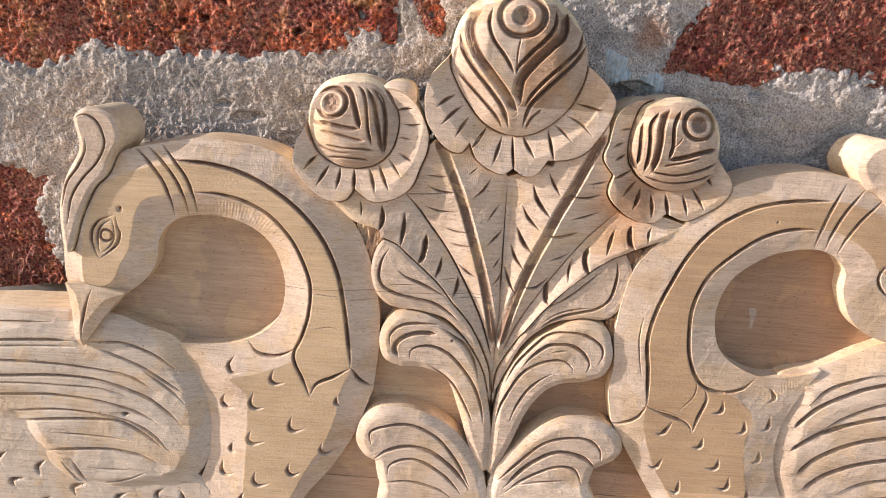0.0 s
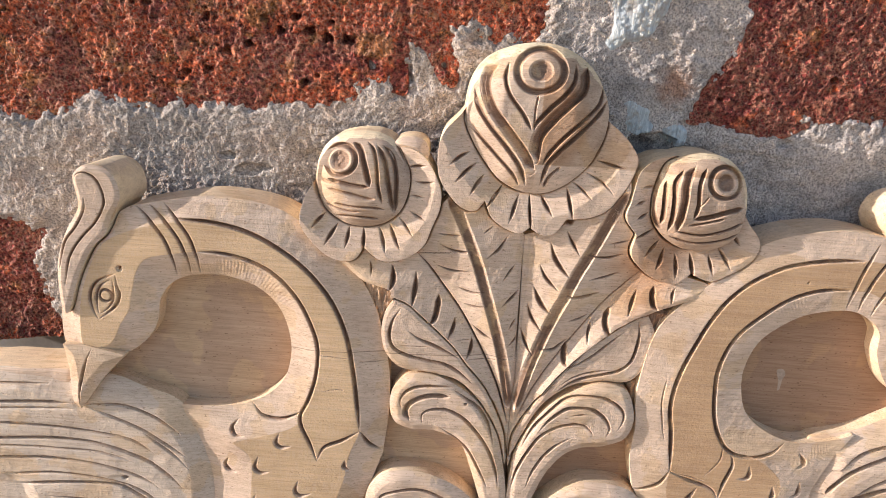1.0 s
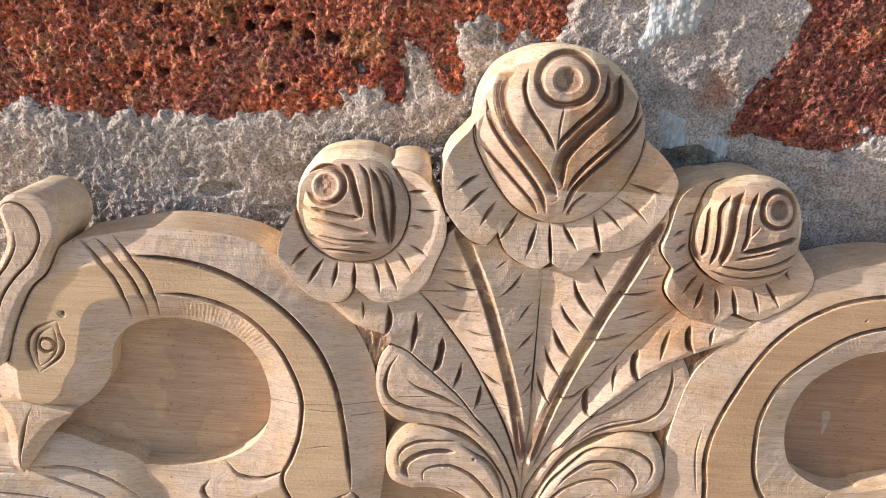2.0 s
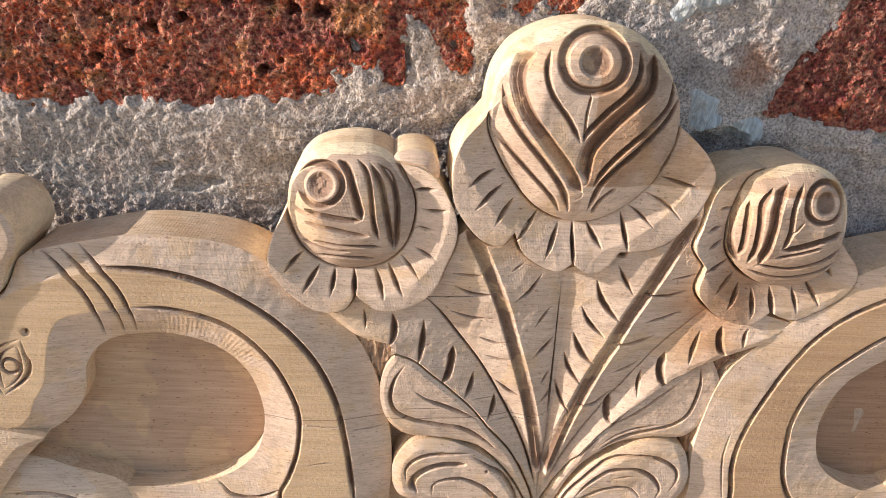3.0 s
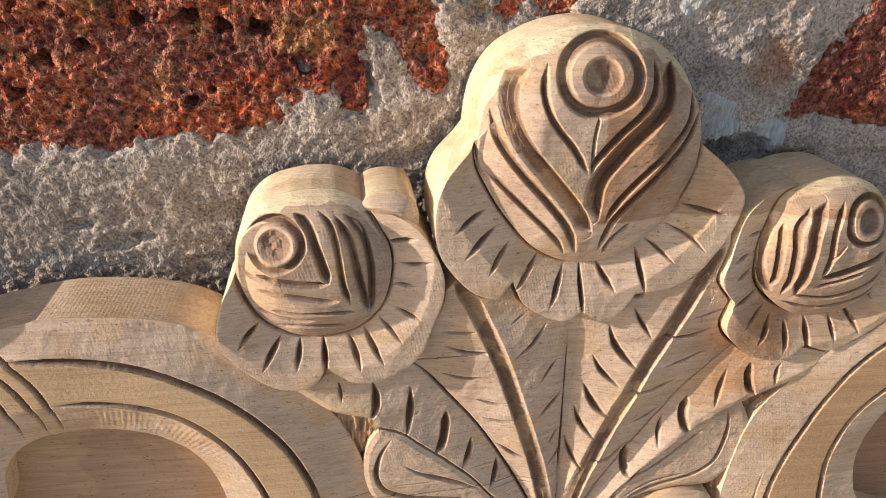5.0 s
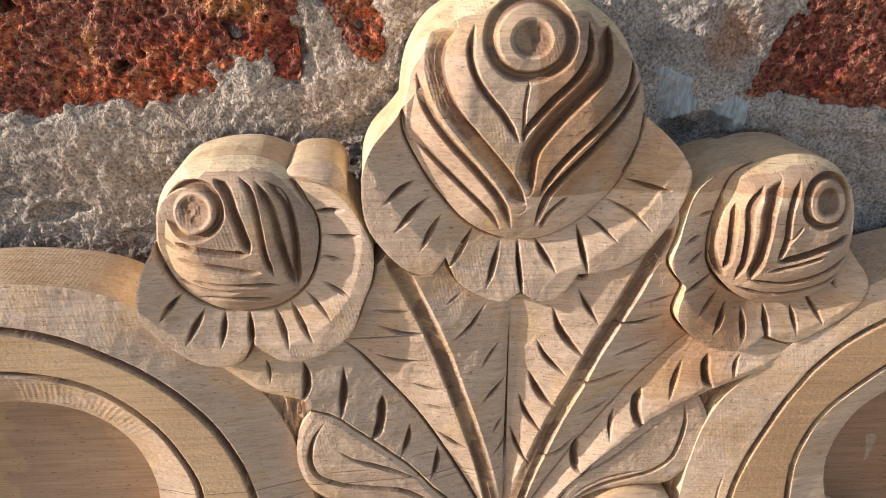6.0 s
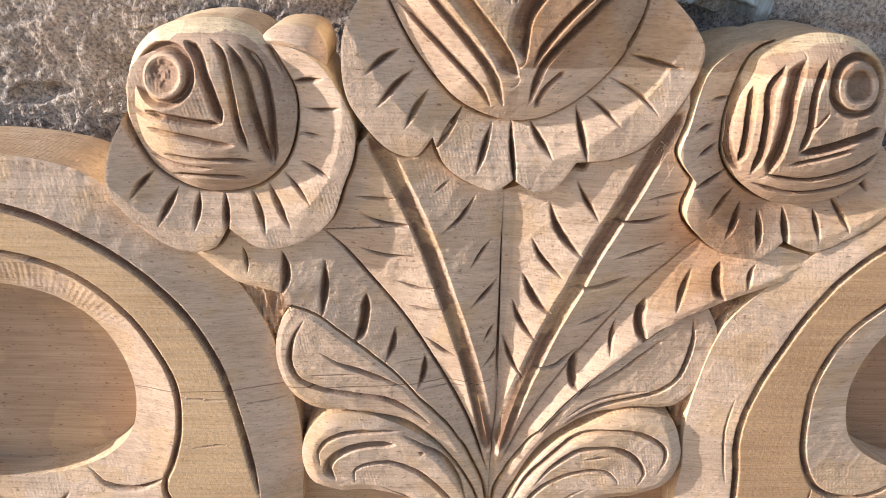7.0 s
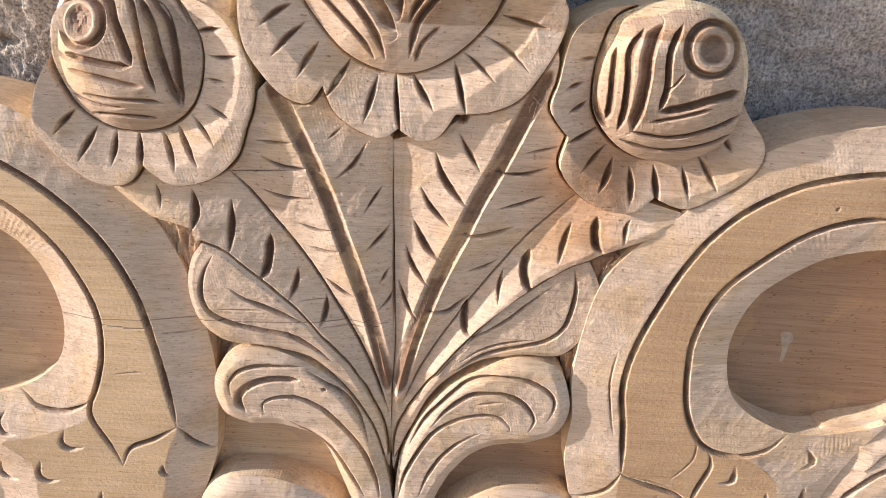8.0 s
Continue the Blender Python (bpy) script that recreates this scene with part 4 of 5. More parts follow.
CUTS["leaf_l"].append((1.9, 1.4, [(-46.5, 81.1), (-35.9, 79.8), (-27.9, 80.3)]))
CUTS["leaf_l"].append((2.2, 1.8, [(-32.1, 119.1), (-23.7, 126.7), (-17.6, 137.5)]))
CUTS["leaf_l"].append((2.0, 1.6, [(-18, 101.8), (-13.8, 109.1), (-9.2, 116.2)]))
CUTS["leaf_l"].append((2.3, 1.8, [(-16.8, 81.2), (-9.9, 88.8), (-4.7, 96.3)]))
CUTS["leaf_l"].append((2.0, 1.5, [(-9.5, 62.7), (-7.1, 67.5), (-4.8, 72.2)]))
CUTS["leaf_l"].append((2.0, 1.5, [(-9.4, 48.2), (-4.8, 53.2), (-2, 59.7)]))
CUTS["leaf_l"].append((1.5, 1.2, [(-35.9, 138.3), (-33, 141), (-29.5, 144.2)]))
CUTS["leaf_l"].append((4.1, 3.6, [(-103.1, 108.1), (-101.7, 101.1), (-101.8, 94), (-104.2, 86.6)]))
CUTS["leaf_l"].append((3.7, 3.4, [(-84.4, 103.8), (-84.2, 92.9), (-85.2, 82.6), (-86, 75)]))
CUTS["leaf_l"].append((4.3, 3.6, [(-65.6, 86.6), (-66.2, 75.5), (-67.6, 67.8), (-71.1, 61.8)]))
CUTS["leaf_l"].append((3.2, 2.6, [(-51.6, 69.7), (-52.8, 60.2), (-56.2, 50.5)]))
CUTS["leaf_l"].append((3.3, 2.6, [(-37.2, 54.2), (-37.5, 44.4), (-40.5, 35)]))
CUTS["leaf_l"].append((2.0, 2, [(-119.9, 110.5), (-118.8, 104.9), (-118.3, 98.4)]))
CUTS["leaf_r"].append((9.7, 2.6, [(64.6, 178.8), (60, 166.6), (53.9, 151.3), (48.7, 138.1), (42.8, 124.5), (36.4, 110.4), (30.5, 94.3), (24.2, 79.1), (17.9, 61.7), (8.3, 28.3), (2.1, -4)]))
CUTS["leaf_r"].append((1.3, 1.0, [(88.2, 120.2), (66.1, 96.6), (50.5, 75), (32.1, 45.7), (15.3, 14.4), (5.7, -11.5)]))
CUTS["leaf_r"].append((3.6, 3, [(15.5, 134.5), (19.4, 123.8), (25.4, 115.7), (32.7, 108.8)]))
CUTS["leaf_r"].append((2.7, 2.4, [(9.2, 116.7), (14.7, 107), (24.8, 98)]))
CUTS["leaf_r"].append((3.8, 3, [(6.7, 98.7), (11.2, 89.3), (15.7, 83.4), (21.6, 79)]))
CUTS["leaf_r"].append((2.9, 2.4, [(3.1, 84.7), (7.2, 74.1), (15.7, 64.2)]))
CUTS["leaf_r"].append((2.5, 2.2, [(-0.1, 64.5), (5, 51.8), (11.3, 42.6)]))
CUTS["leaf_r"].append((2.4, 2.2, [(26.2, 145.3), (30.4, 137.6), (37.6, 127.1)]))
CUTS["leaf_r"].append((2.2, 1.8, [(43.1, 127.8), (53.4, 127), (61, 127.7), (70.6, 131.3)]))
CUTS["leaf_r"].append((2.0, 1.8, [(47.1, 108.4), (58.4, 111.5), (70.7, 116.4)]))
CUTS["leaf_r"].append((2.8, 2.2, [(27.9, 94.2), (39.9, 93.6), (50.2, 96.2), (57.7, 99.4)]))
CUTS["leaf_r"].append((2.0, 1.4, [(34.4, 73.1), (44.9, 76.4), (51.1, 80.6)]))
CUTS["leaf_r"].append((2.8, 2, [(14.9, 49.3), (26.1, 48.9), (31.3, 52.3), (37.6, 58.3)]))
CUTS["leaf_r"].append((1.7, 1.4, [(56.8, 137.8), (66.6, 140), (73.8, 142)]))
CUTS["leaf_r"].append((4.3, 3.4, [(97.3, 107.6), (96.9, 100.3), (98.4, 92.9), (102.5, 89.1)]))
CUTS["leaf_r"].append((3.1, 2.6, [(84.9, 103), (82.6, 94), (80.7, 81.9)]))
CUTS["leaf_r"].append((4.5, 3.4, [(66.2, 87.6), (64.2, 78.4), (65.4, 70.6), (69.1, 64.4)]))
CUTS["leaf_r"].append((2.5, 2, [(53.8, 75.1), (52.4, 65.6), (52.6, 56)]))
CUTS["leaf_r"].append((4.2, 3.2, [(37, 55.6), (35.8, 47.4), (36.8, 39.1), (40, 35.7)]))
CUTS["leaf_r"].append((2.4, 2, [(113.2, 108), (111.5, 103.6), (111.6, 94.7)]))
RINGS["l_body"].append(((-309.5, 89.2), 2.3, 2.2, 2.7))
CUTS["l_body"].append((0.8, 0.7, [(-157.9, 31.1), (-142.1, 30), (-127.3, 29.8)]))
CUTS["l_body"].append((0.8, 0.6, [(-123.9, 27.5), (-112.3, 27.5), (-103.1, 29.2)]))
CUTS["l_body"].append((0.8, 0.6, [(-152.3, -0.2), (-141.1, 2.3), (-131.7, 2)]))
CUTS["leaf_l"].append((0.6, 0.9, [(-94.7, 117.4), (-77.2, 119), (-57.3, 121.2), (-41.1, 122.7)]))
CUTS["leaf_l"].append((0.8, 0.8, [(-41.4, 35.6), (-23.2, 36.3), (-2.4, 38.3)]))
CUTS["leaf_l"].append((0.7, 0.6, [(-51.3, 50.6), (-40.4, 51.5), (-33.5, 51)]))
CUTS["l_wing"].append((4.4, 2.8, [(-316.6, -92.1), (-312.8, -93.4), (-309.8, -92.1)]))
CUTS["r_body"].append((3.2, 2.2, [(309.4, 96.2), (301.7, 88.5), (301.4, 78.8), (308.3, 69.7), (315.8, 65.5)]))
CHIPS["l_belly"].append([(-282.3, -167), (-289.6, -173.5), (-285.8, -182.6)])
CHIPS["l_belly"].append([(-315.4, -174.5), (-325.3, -180.1), (-321.6, -189.2)])
CHIPS["l_belly"].append([(-421, -141.1), (-429.6, -148.7), (-426.3, -156.4)])
CHIPS["l_belly"].append([(-384.2, -184.1), (-394.8, -190.9), (-390.4, -199.4)])
CUTS["l_belly"].append((4.9, 2.6, [(-268.2, -166.9), (-264.9, -179.6), (-262.7, -197.2)]))
CUTS["l_belly"].append((4.9, 2.6, [(-250.8, -150.4), (-240.9, -161.1), (-234.4, -182.8)]))
CUTS["l_wing"].append((2.9, 1.6, [(-469.8, -21.3), (-403.8, -15.8), (-371, -14.5)]))
CUTS["l_wing"].append((4.0, 2.4, [(-481.3, -40.1), (-414.6, -32.4), (-376.7, -29.2), (-350.8, -28.6)]))
CUTS["l_wing"].append((2.5, 1.4, [(-481.9, -45.3), (-415.1, -38.1), (-377.1, -34.9), (-351.1, -33.7)]))
CUTS["l_wing"].append((3.5, 2.2, [(-343.7, -28.5), (-313, -26.9), (-289.6, -34.2), (-275.6, -42.9), (-266.3, -51)]))
CUTS["l_wing"].append((3.0, 1.8, [(-339.2, -31.7), (-318.2, -38.7), (-297.2, -47.3), (-278.4, -58.8), (-260.9, -69.6)]))
CUTS["l_wing"].append((3.1, 1.6, [(-299.6, -47.5), (-283.2, -59.8), (-271.4, -68.9), (-259.6, -80.2)]))
CUTS["l_wing"].append((3.5, 2.2, [(-483.3, -56.8), (-416.3, -51.2), (-368.7, -50.8), (-335.5, -53.2), (-307.1, -57.6), (-287.3, -68.6)]))
CUTS["l_wing"].append((4.1, 2.4, [(-484.9, -70.6), (-417.5, -65.4), (-369.4, -61.3), (-331.3, -63.9), (-298.1, -73.8), (-279.1, -86.2), (-264.8, -99.1)]))
CUTS["l_wing"].append((2.5, 1.5, [(-486, -80.3), (-418.1, -72.3), (-370, -70.4), (-331.7, -71.3), (-303.1, -78.5)]))
CUTS["l_wing"].append((3.6, 2.2, [(-487.2, -90), (-404.5, -81.8), (-370.7, -80), (-332.3, -83.2), (-303.5, -90.5), (-283.4, -100.7)]))
CUTS["l_wing"].append((3.1, 2.0, [(-413.2, -98.8), (-371.6, -93.6), (-332.9, -95.7), (-303.9, -102.5), (-288.6, -112.2), (-274.3, -127.7)]))
CUTS["l_wing"].append((4.2, 2.4, [(-410.7, -109.5), (-372.2, -102.9), (-323.4, -100.3), (-300.3, -109.3), (-280.1, -124.3)]))
CUTS["l_wing"].append((2.6, 1.5, [(-378, -116.6), (-338.8, -116.5), (-307, -119.3)]))
CUTS["l_wing"].append((4.8, 2.8, [(-404, -111.1), (-398.1, -123.3), (-388.1, -134.2), (-376.9, -136.6)]))
CUTS["l_wing"].append((4.2, 2.4, [(-384.1, -134.4), (-349.4, -130.3), (-324.7, -129.2), (-300.1, -133.3), (-284.5, -139.9)]))
CUTS["l_wing"].append((4.9, 2.6, [(-362.3, -140.9), (-356.6, -153.5), (-350.2, -162.7), (-338.7, -164)]))
CUTS["l_wing"].append((2.7, 1.6, [(-372.3, -141.8), (-363.3, -157), (-351.4, -166.3), (-318.5, -160), (-294.7, -148.7)]))
CUTS["l_wing"].append((2.7, 1.4, [(-347.9, -148.8), (-330.5, -149), (-309.6, -148.9)]))
CUTS["l_body"].append((3.2, 2.2, [(-313.5, 84.3), (-324.5, 79.4), (-331.1, 72.3), (-333.2, 63.3), (-331, 53.4), (-327.1, 46.4)]))
CUTS["l_body"].append((3.2, 2.2, [(-312.9, 83.9), (-312.2, 75), (-310.4, 67.9), (-314, 58.2), (-327.1, 46.4)]))
CUTS["l_body"].append((2.8, 1.8, [(-316.1, 80.1), (-324.3, 74.6), (-328, 66.4), (-327.7, 57.1), (-326.3, 50.9)]))
CUTS["l_body"].append((2.4, 1.6, [(-315.5, 79.7), (-314.9, 71.4), (-315.7, 62.5), (-320.4, 55.5), (-326.3, 50.9)]))
RINGS["l_body"].append(((-320.9, 66.5), 5.6, 3.8, 0.2))
CUTS["r_body"].append((1.4, 1, [(118.1, 33.8), (117, 14.1), (121, -7.9), (124.1, -19.2)]))
CUTS["r_body"].append((1.5, 1, [(129.2, -43.5), (136.5, -48.3), (149.9, -50.1), (162.9, -53.3)]))
CUTS["r_body"].append((1.4, 1, [(170.9, -17.5), (171, -33.3), (161, -48.4)]))
CUTS["fc_bud"].append((3.416, 2.4, [(-56.7, 222.7), (-45.7, 210.8), (-33.3, 199), (-20, 186), (-14.4, 177.4)]))
CUTS["fc_bud"].append((4.392, 3, [(-51.8, 243.7), (-48, 231.1), (-39, 218.6), (-26.2, 205.1), (-15.5, 191.9), (-9.5, 178)]))
CUTS["fc_bud"].append((7.992, 4.6, [(-39.1, 262.9), (-44.4, 252.9), (-43.9, 241.5), (-37.7, 229.1), (-24.9, 214.5), (-12.9, 200.3), (-7.2, 189.2)]))
CUTS["fc_bud"].append((3.66, 2.8, [(-29.4, 263.3), (-31.2, 252.4), (-27.2, 241.2), (-17.1, 229.2), (-9.8, 218.1)]))
CUTS["fc_bud"].append((4.148, 3.2, [(17.6, 265.5), (17.3, 254.6), (11.5, 244.6), (1.9, 234.4), (-6.4, 224.1), (-8, 218.2)]))
CUTS["fc_bud"].append((9.072, 4.6, [(23.4, 264.2), (23.3, 249.5), (15.1, 239.8), (4.4, 228), (-4.8, 214), (-6, 197.6)]))
CUTS["fc_bud"].append((3.66, 2.8, [(39.8, 252.6), (37.3, 239.7), (26.6, 228.1), (13.9, 214.9), (4.3, 202.6), (0.6, 194)]))
CUTS["fc_bud"].append((3.904, 3, [(43.9, 243.1), (36.7, 231.5), (25.3, 219.3), (12.7, 205.9), (4.4, 194.7), (0.9, 178.5)]))
CUTS["fc_bud"].append((5.368, 2.6, [(48.2, 220.6), (45.2, 211.6), (39.4, 200.8)]))
CUTS["fc_bud"].append((3.172, 2, [(14.2, 193.7), (6.7, 186), (3.8, 177.4)]))
CUTS["fc_bud"].append((1.952, 1.4, [(-7.5, 243.6), (-8.6, 232.4), (-8, 218.2)]))
CUTS["fl_bud"].append((5.124, 3.6, [(-136.2, 198.6), (-130.1, 193.7), (-126.9, 184.2), (-123.8, 173.7), (-122.3, 167.6)]))
CUTS["fl_bud"].append((3.66, 2.8, [(-122.3, 167.6), (-133.7, 168.1), (-145, 169.8), (-153.9, 171)]))
CUTS["fl_bud"].append((3.416, 2.8, [(-125.7, 199.7), (-120.2, 192.8), (-117.5, 180.1), (-116, 167.8), (-112.8, 156.1)]))
CUTS["fl_bud"].append((4.392, 3.4, [(-119.1, 198.2), (-113, 187.6), (-109.6, 173.8), (-106.1, 156.9), (-104.2, 148.9)]))
CUTS["fl_bud"].append((4.392, 3.4, [(-114.8, 198.1), (-107.3, 189.5), (-103.7, 175.9), (-103.2, 159.8), (-103.3, 148.7)]))
CUTS["fl_bud"].append((2.928, 2, [(-154.1, 163.8), (-139.3, 162.2), (-125, 159.6), (-117.8, 158.9)]))
CUTS["fl_bud"].append((2.684, 1.8, [(-148.3, 152.9), (-133.5, 152), (-119.1, 152.4), (-110.3, 151.2)]))
CUTS["fl_bud"].append((2.684, 1.8, [(-147.3, 143.1), (-133.7, 144.1), (-114.5, 143.8)]))
CUTS["fl_bud"].append((2.44, 1.6, [(-159.1, 157.2), (-151.5, 150.9), (-138, 148.1), (-127.7, 148.4)]))
CUTS["fl_bud"].append((2.684, 1.8, [(-160.3, 170.8), (-153.9, 168.8), (-145, 169.1)]))
CUTS["fr_bud"].append((3.6, 3.4, [(92.7, 189.4), (92.6, 177.7), (93, 164.9), (92.5, 156.8)]))
CUTS["fr_bud"].append((3.8, 3.8, [(103, 198.3), (98.3, 188.6), (98.8, 176.3), (99.2, 163), (98.2, 153.2)]))
CUTS["fr_bud"].append((6.2, 4.2, [(108.9, 201.7), (104.9, 189.4), (105.3, 177.5), (104.4, 164), (102.1, 154)]))
CUTS["fr_bud"].append((3.4, 3.6, [(119.2, 201.2), (114.4, 190.1), (115.6, 174.6), (113.8, 163.9)]))
CUTS["fr_bud"].append((4.6, 3.4, [(113.8, 163.9), (125.9, 166.7), (138, 171), (151.5, 173.7)]))
CUTS["fr_bud"].append((2.6, 2.2, [(102.8, 153.7), (121.3, 152.1), (140.1, 157.3), (154.6, 163.1)]))
CUTS["fr_bud"].append((2.2, 1.8, [(99.7, 149), (117.9, 145.5), (137.3, 148.6), (152.9, 154.9)]))
CUTS["fr_bud"].append((5, 3.2, [(88.1, 194), (85.8, 181.6), (85.5, 169.2), (88.5, 160), (93.8, 154)]))
CUTS["fr_bud"].append((1.4, 1.2, [(122.2, 181.4), (119.6, 177.4), (115.8, 172.6)]))
CUTS["fr_bud"].append((2.4, 1.6, [(110.6, 158.8), (123.9, 162.2), (137.7, 166.7)]))
CUTS["scr_l1"].append((3.2, 2.6, [(-88.7, -8.7), (-89.5, -0.6), (-84.2, 7), (-74.8, 11.3), (-59.6, 12.5), (-48.1, 12.6)]))
CUTS["scr_l1"].append((3.2, 2.6, [(-47.5, 10.5), (-36.9, 3.3), (-26.1, -5.1), (-18.1, -17.7), (-12.5, -34.8)]))
CUTS["scr_l1"].append((5, 3.2, [(-81.1, -18.7), (-84.9, -12.2), (-82.3, -4.5), (-73.7, 1.6), (-62.9, 4.3), (-50.6, 4.1)]))
CUTS["scr_l1"].append((3.2, 2.6, [(-71.2, -19.8), (-71.2, -12.3), (-63.3, -7.9), (-50.9, -7.7), (-38.5, -13.5), (-25.9, -26), (-14.5, -42.9), (-7.7, -60.8), (-5, -74.1)]))
CUTS["scr_l1"].append((2.8, 2.2, [(-57.4, -22.6), (-44.9, -31.4), (-32.2, -42.3), (-22.4, -57.8), (-14, -73.9)]))
CUTS["scr_l1"].append((2.6, 2, [(-39, 0.2), (-37.5, -0.4), (-36, -1)]))
CUTS["lobe_l"].append((3.2, 2.6, [(-94.2, 74.2), (-99.8, 63.7), (-101.7, 50.6), (-97.1, 40.9), (-85.6, 35.7), (-70.9, 32.7), (-56.1, 30.3), (-44.3, 24.2), (-33.8, 16.2)]))
CUTS["lobe_l"].append((3.2, 2.4, [(-86.8, 56.5), (-78.9, 50.6), (-67.4, 46.4), (-55.9, 41.2), (-45.6, 36.2)]))
CUTS["lobe_l"].append((0.9, 0.9, [(-94, 43.5), (-82.2, 44), (-69, 44.6)]))
CUTS["scr_r1"].append((3, 2.6, [(10.9, -34.9), (18, -18.8), (29.5, -2.7), (41, 9.2), (52.8, 13.7), (68, 14.1), (79.1, 10.2), (87, 3.5), (88.5, -3.9), (85.9, -12.8)]))
CUTS["scr_r1"].append((3.6, 3, [(22.8, -20.3), (30, -9.5), (41.6, 1.2), (52.2, 3.4), (63.1, 2.8), (72.9, -3.2), (78.6, -12.2), (76.4, -20.1)]))
CUTS["scr_r1"].append((3, 2.6, [(5.9, -73.2), (8.6, -57.4), (15.8, -38.5), (24.6, -24), (36.6, -15.4), (48.8, -11.4), (58.3, -11.8), (65, -17.1), (66, -20.5)]))
CUTS["scr_r1"].append((2.8, 2.2, [(17.4, -71.4), (21.6, -56.4), (30.3, -39.4), (40.7, -28.7), (49.8, -23.3)]))
CUTS["scr_r1"].append((2.6, 2, [(21, 0.3), (22.6, 0.5), (24.1, 1.3)]))
CUTS["scr_r1"].append((1.8, 1.4, [(45.2, -4.5), (54.3, -2.3), (60.4, -1.9)]))
CUTS["lobe_r"].append((3, 2.6, [(33.9, 14.1), (43.1, 21.9), (54.6, 27.4), (69.1, 31.9), (80.6, 36.2), (88.4, 44.4), (91.3, 56.3), (91.7, 67.8), (89.6, 78.8)]))
CUTS["lobe_r"].append((2.2, 1.8, [(36.2, 33), (47.6, 38.6), (58.7, 47.2), (69.2, 58), (79.5, 68.5)]))
CUTS["lobe_r"].append((1.8, 1.4, [(34.8, 18.8), (45.6, 27.4), (60.1, 33), (74.7, 35.8)]))
CUTS["scr_l2"].append((3.2, 2.6, [(-99.4, -101.9), (-100.9, -91), (-91.5, -84.7), (-74.7, -80.6), (-57.5, -82.9), (-39.6, -94), (-23.1, -114.9), (-11.2, -136.5)]))
CUTS["scr_l2"].append((4.2, 3, [(-96.1, -117.2), (-86.8, -107.5), (-68.5, -101.5), (-48.6, -104.2), (-27.7, -119.2), (-10.9, -139.4)]))
CUTS["scr_l2"].append((3.2, 2.6, [(-83.5, -130.3), (-82, -121.1), (-70.1, -114.4), (-55.2, -114.8), (-34.4, -127.1), (-18, -144)]))
CUTS["scr_l2"].append((2.6, 2, [(-89.8, -140.5), (-66.2, -135.6), (-40.9, -140.3), (-25.1, -149.3)]))
CUTS["scr_r2"].append((3.2, 2.6, [(13, -128.7), (30.6, -107.4), (48.2, -89.2), (67, -82.1), (86.6, -82), (97.6, -90.5), (100.6, -101.4)]))
CUTS["scr_r2"].append((4.6, 3.2, [(18.7, -135.1), (36.1, -112.6), (56.7, -97.9), (73.7, -96.4), (89.3, -102.3), (98.2, -112.8)]))
CUTS["scr_r2"].append((3.2, 2.6, [(19.2, -140.8), (37.4, -123.8), (60.7, -111), (78.2, -111.7), (86.5, -125.8)]))
CUTS["scr_r2"].append((2.4, 1.8, [(25.8, -132.2), (52.6, -125.9), (77.2, -123.2)]))
CUTS["leaf_r"].append((5, 3.4, [(24.3, 150.4), (27.1, 152.5), (30.6, 154.3)]))

# ---- ground and wall ----
WALL_Y, LEAN_BACK, FOOT = 0.0876, 8.0, 0.85
BACK = 47.0


def box(name, x0, x1, y0, y1, z0, z1):
    bm = bmesh.new()
    bmesh.ops.create_cube(bm, size=1)
    for v in bm.verts:
        v.co = ((x0, x1)[v.co.x > 0], (y0, y1)[v.co.y > 0], (z0, z1)[v.co.z > 0])
    mesh = bpy.data.meshes.new(name)
    bm.to_mesh(mesh)
    bm.free()
    return mesh


ground = new("ground", box("ground", -60, 60, -60, 60, -0.3, 0))
ground.data.materials.append(EARTH)
tagged(ground, "bare brown earth in front of the wall", "ground", kind="structure")
wall = new("wall_back", box("wall_back", -4, 4, WALL_Y + 0.03, WALL_Y + 0.4, 0, 2.8))
wall.data.materials.append(RENDER)
tagged(wall, "old wall of red laterite blocks in grey cement mortar", "wall", kind="structure")

STONES = {
    "upper": [(-510, 1018), (-432, 1026), (-384, 1031), (-350, 1048), (-322, 1044), (-289, 1047), (-233, 1046), (-196, 1054), (-149, 1060), (-131, 1077), (-104, 1072), (-103, 1098), (-93, 1108), (-77, 1083), (-64, 1085), (-64, 1122), (-34, 1115), (0, 1123), (2, 1140), (8, 1190), (-510, 1190)],
    "lower": [(-510, 943), (-447, 941), (-429, 940), (-403, 930), (-415, 901), (-407, 868), (-405, 833), (-410, 826), (-510, 826)],
    "far": [(145, 1160), (139, 1121), (128, 1103), (119, 1078), (118, 1067), (142, 1068), (162, 1062), (192, 1061), (222, 1075), (268, 1076), (304, 1065), (370, 1062), (370, 1190), (147, 1190)],
}


HOLES = [((-258, 1120), 5), ((-189, 1124), 4), ((-180, 1114), 5.5), ((-202, 1113), 4), ((-227, 1102), 4.5), ((-243, 1095), 4), ((-258, 1080), 4), ((-183, 1076), 4), ((-150, 1110), 5), ((-132, 1092), 3.5), ((-165, 1110), 4.5), ((-276, 1076), 4)]


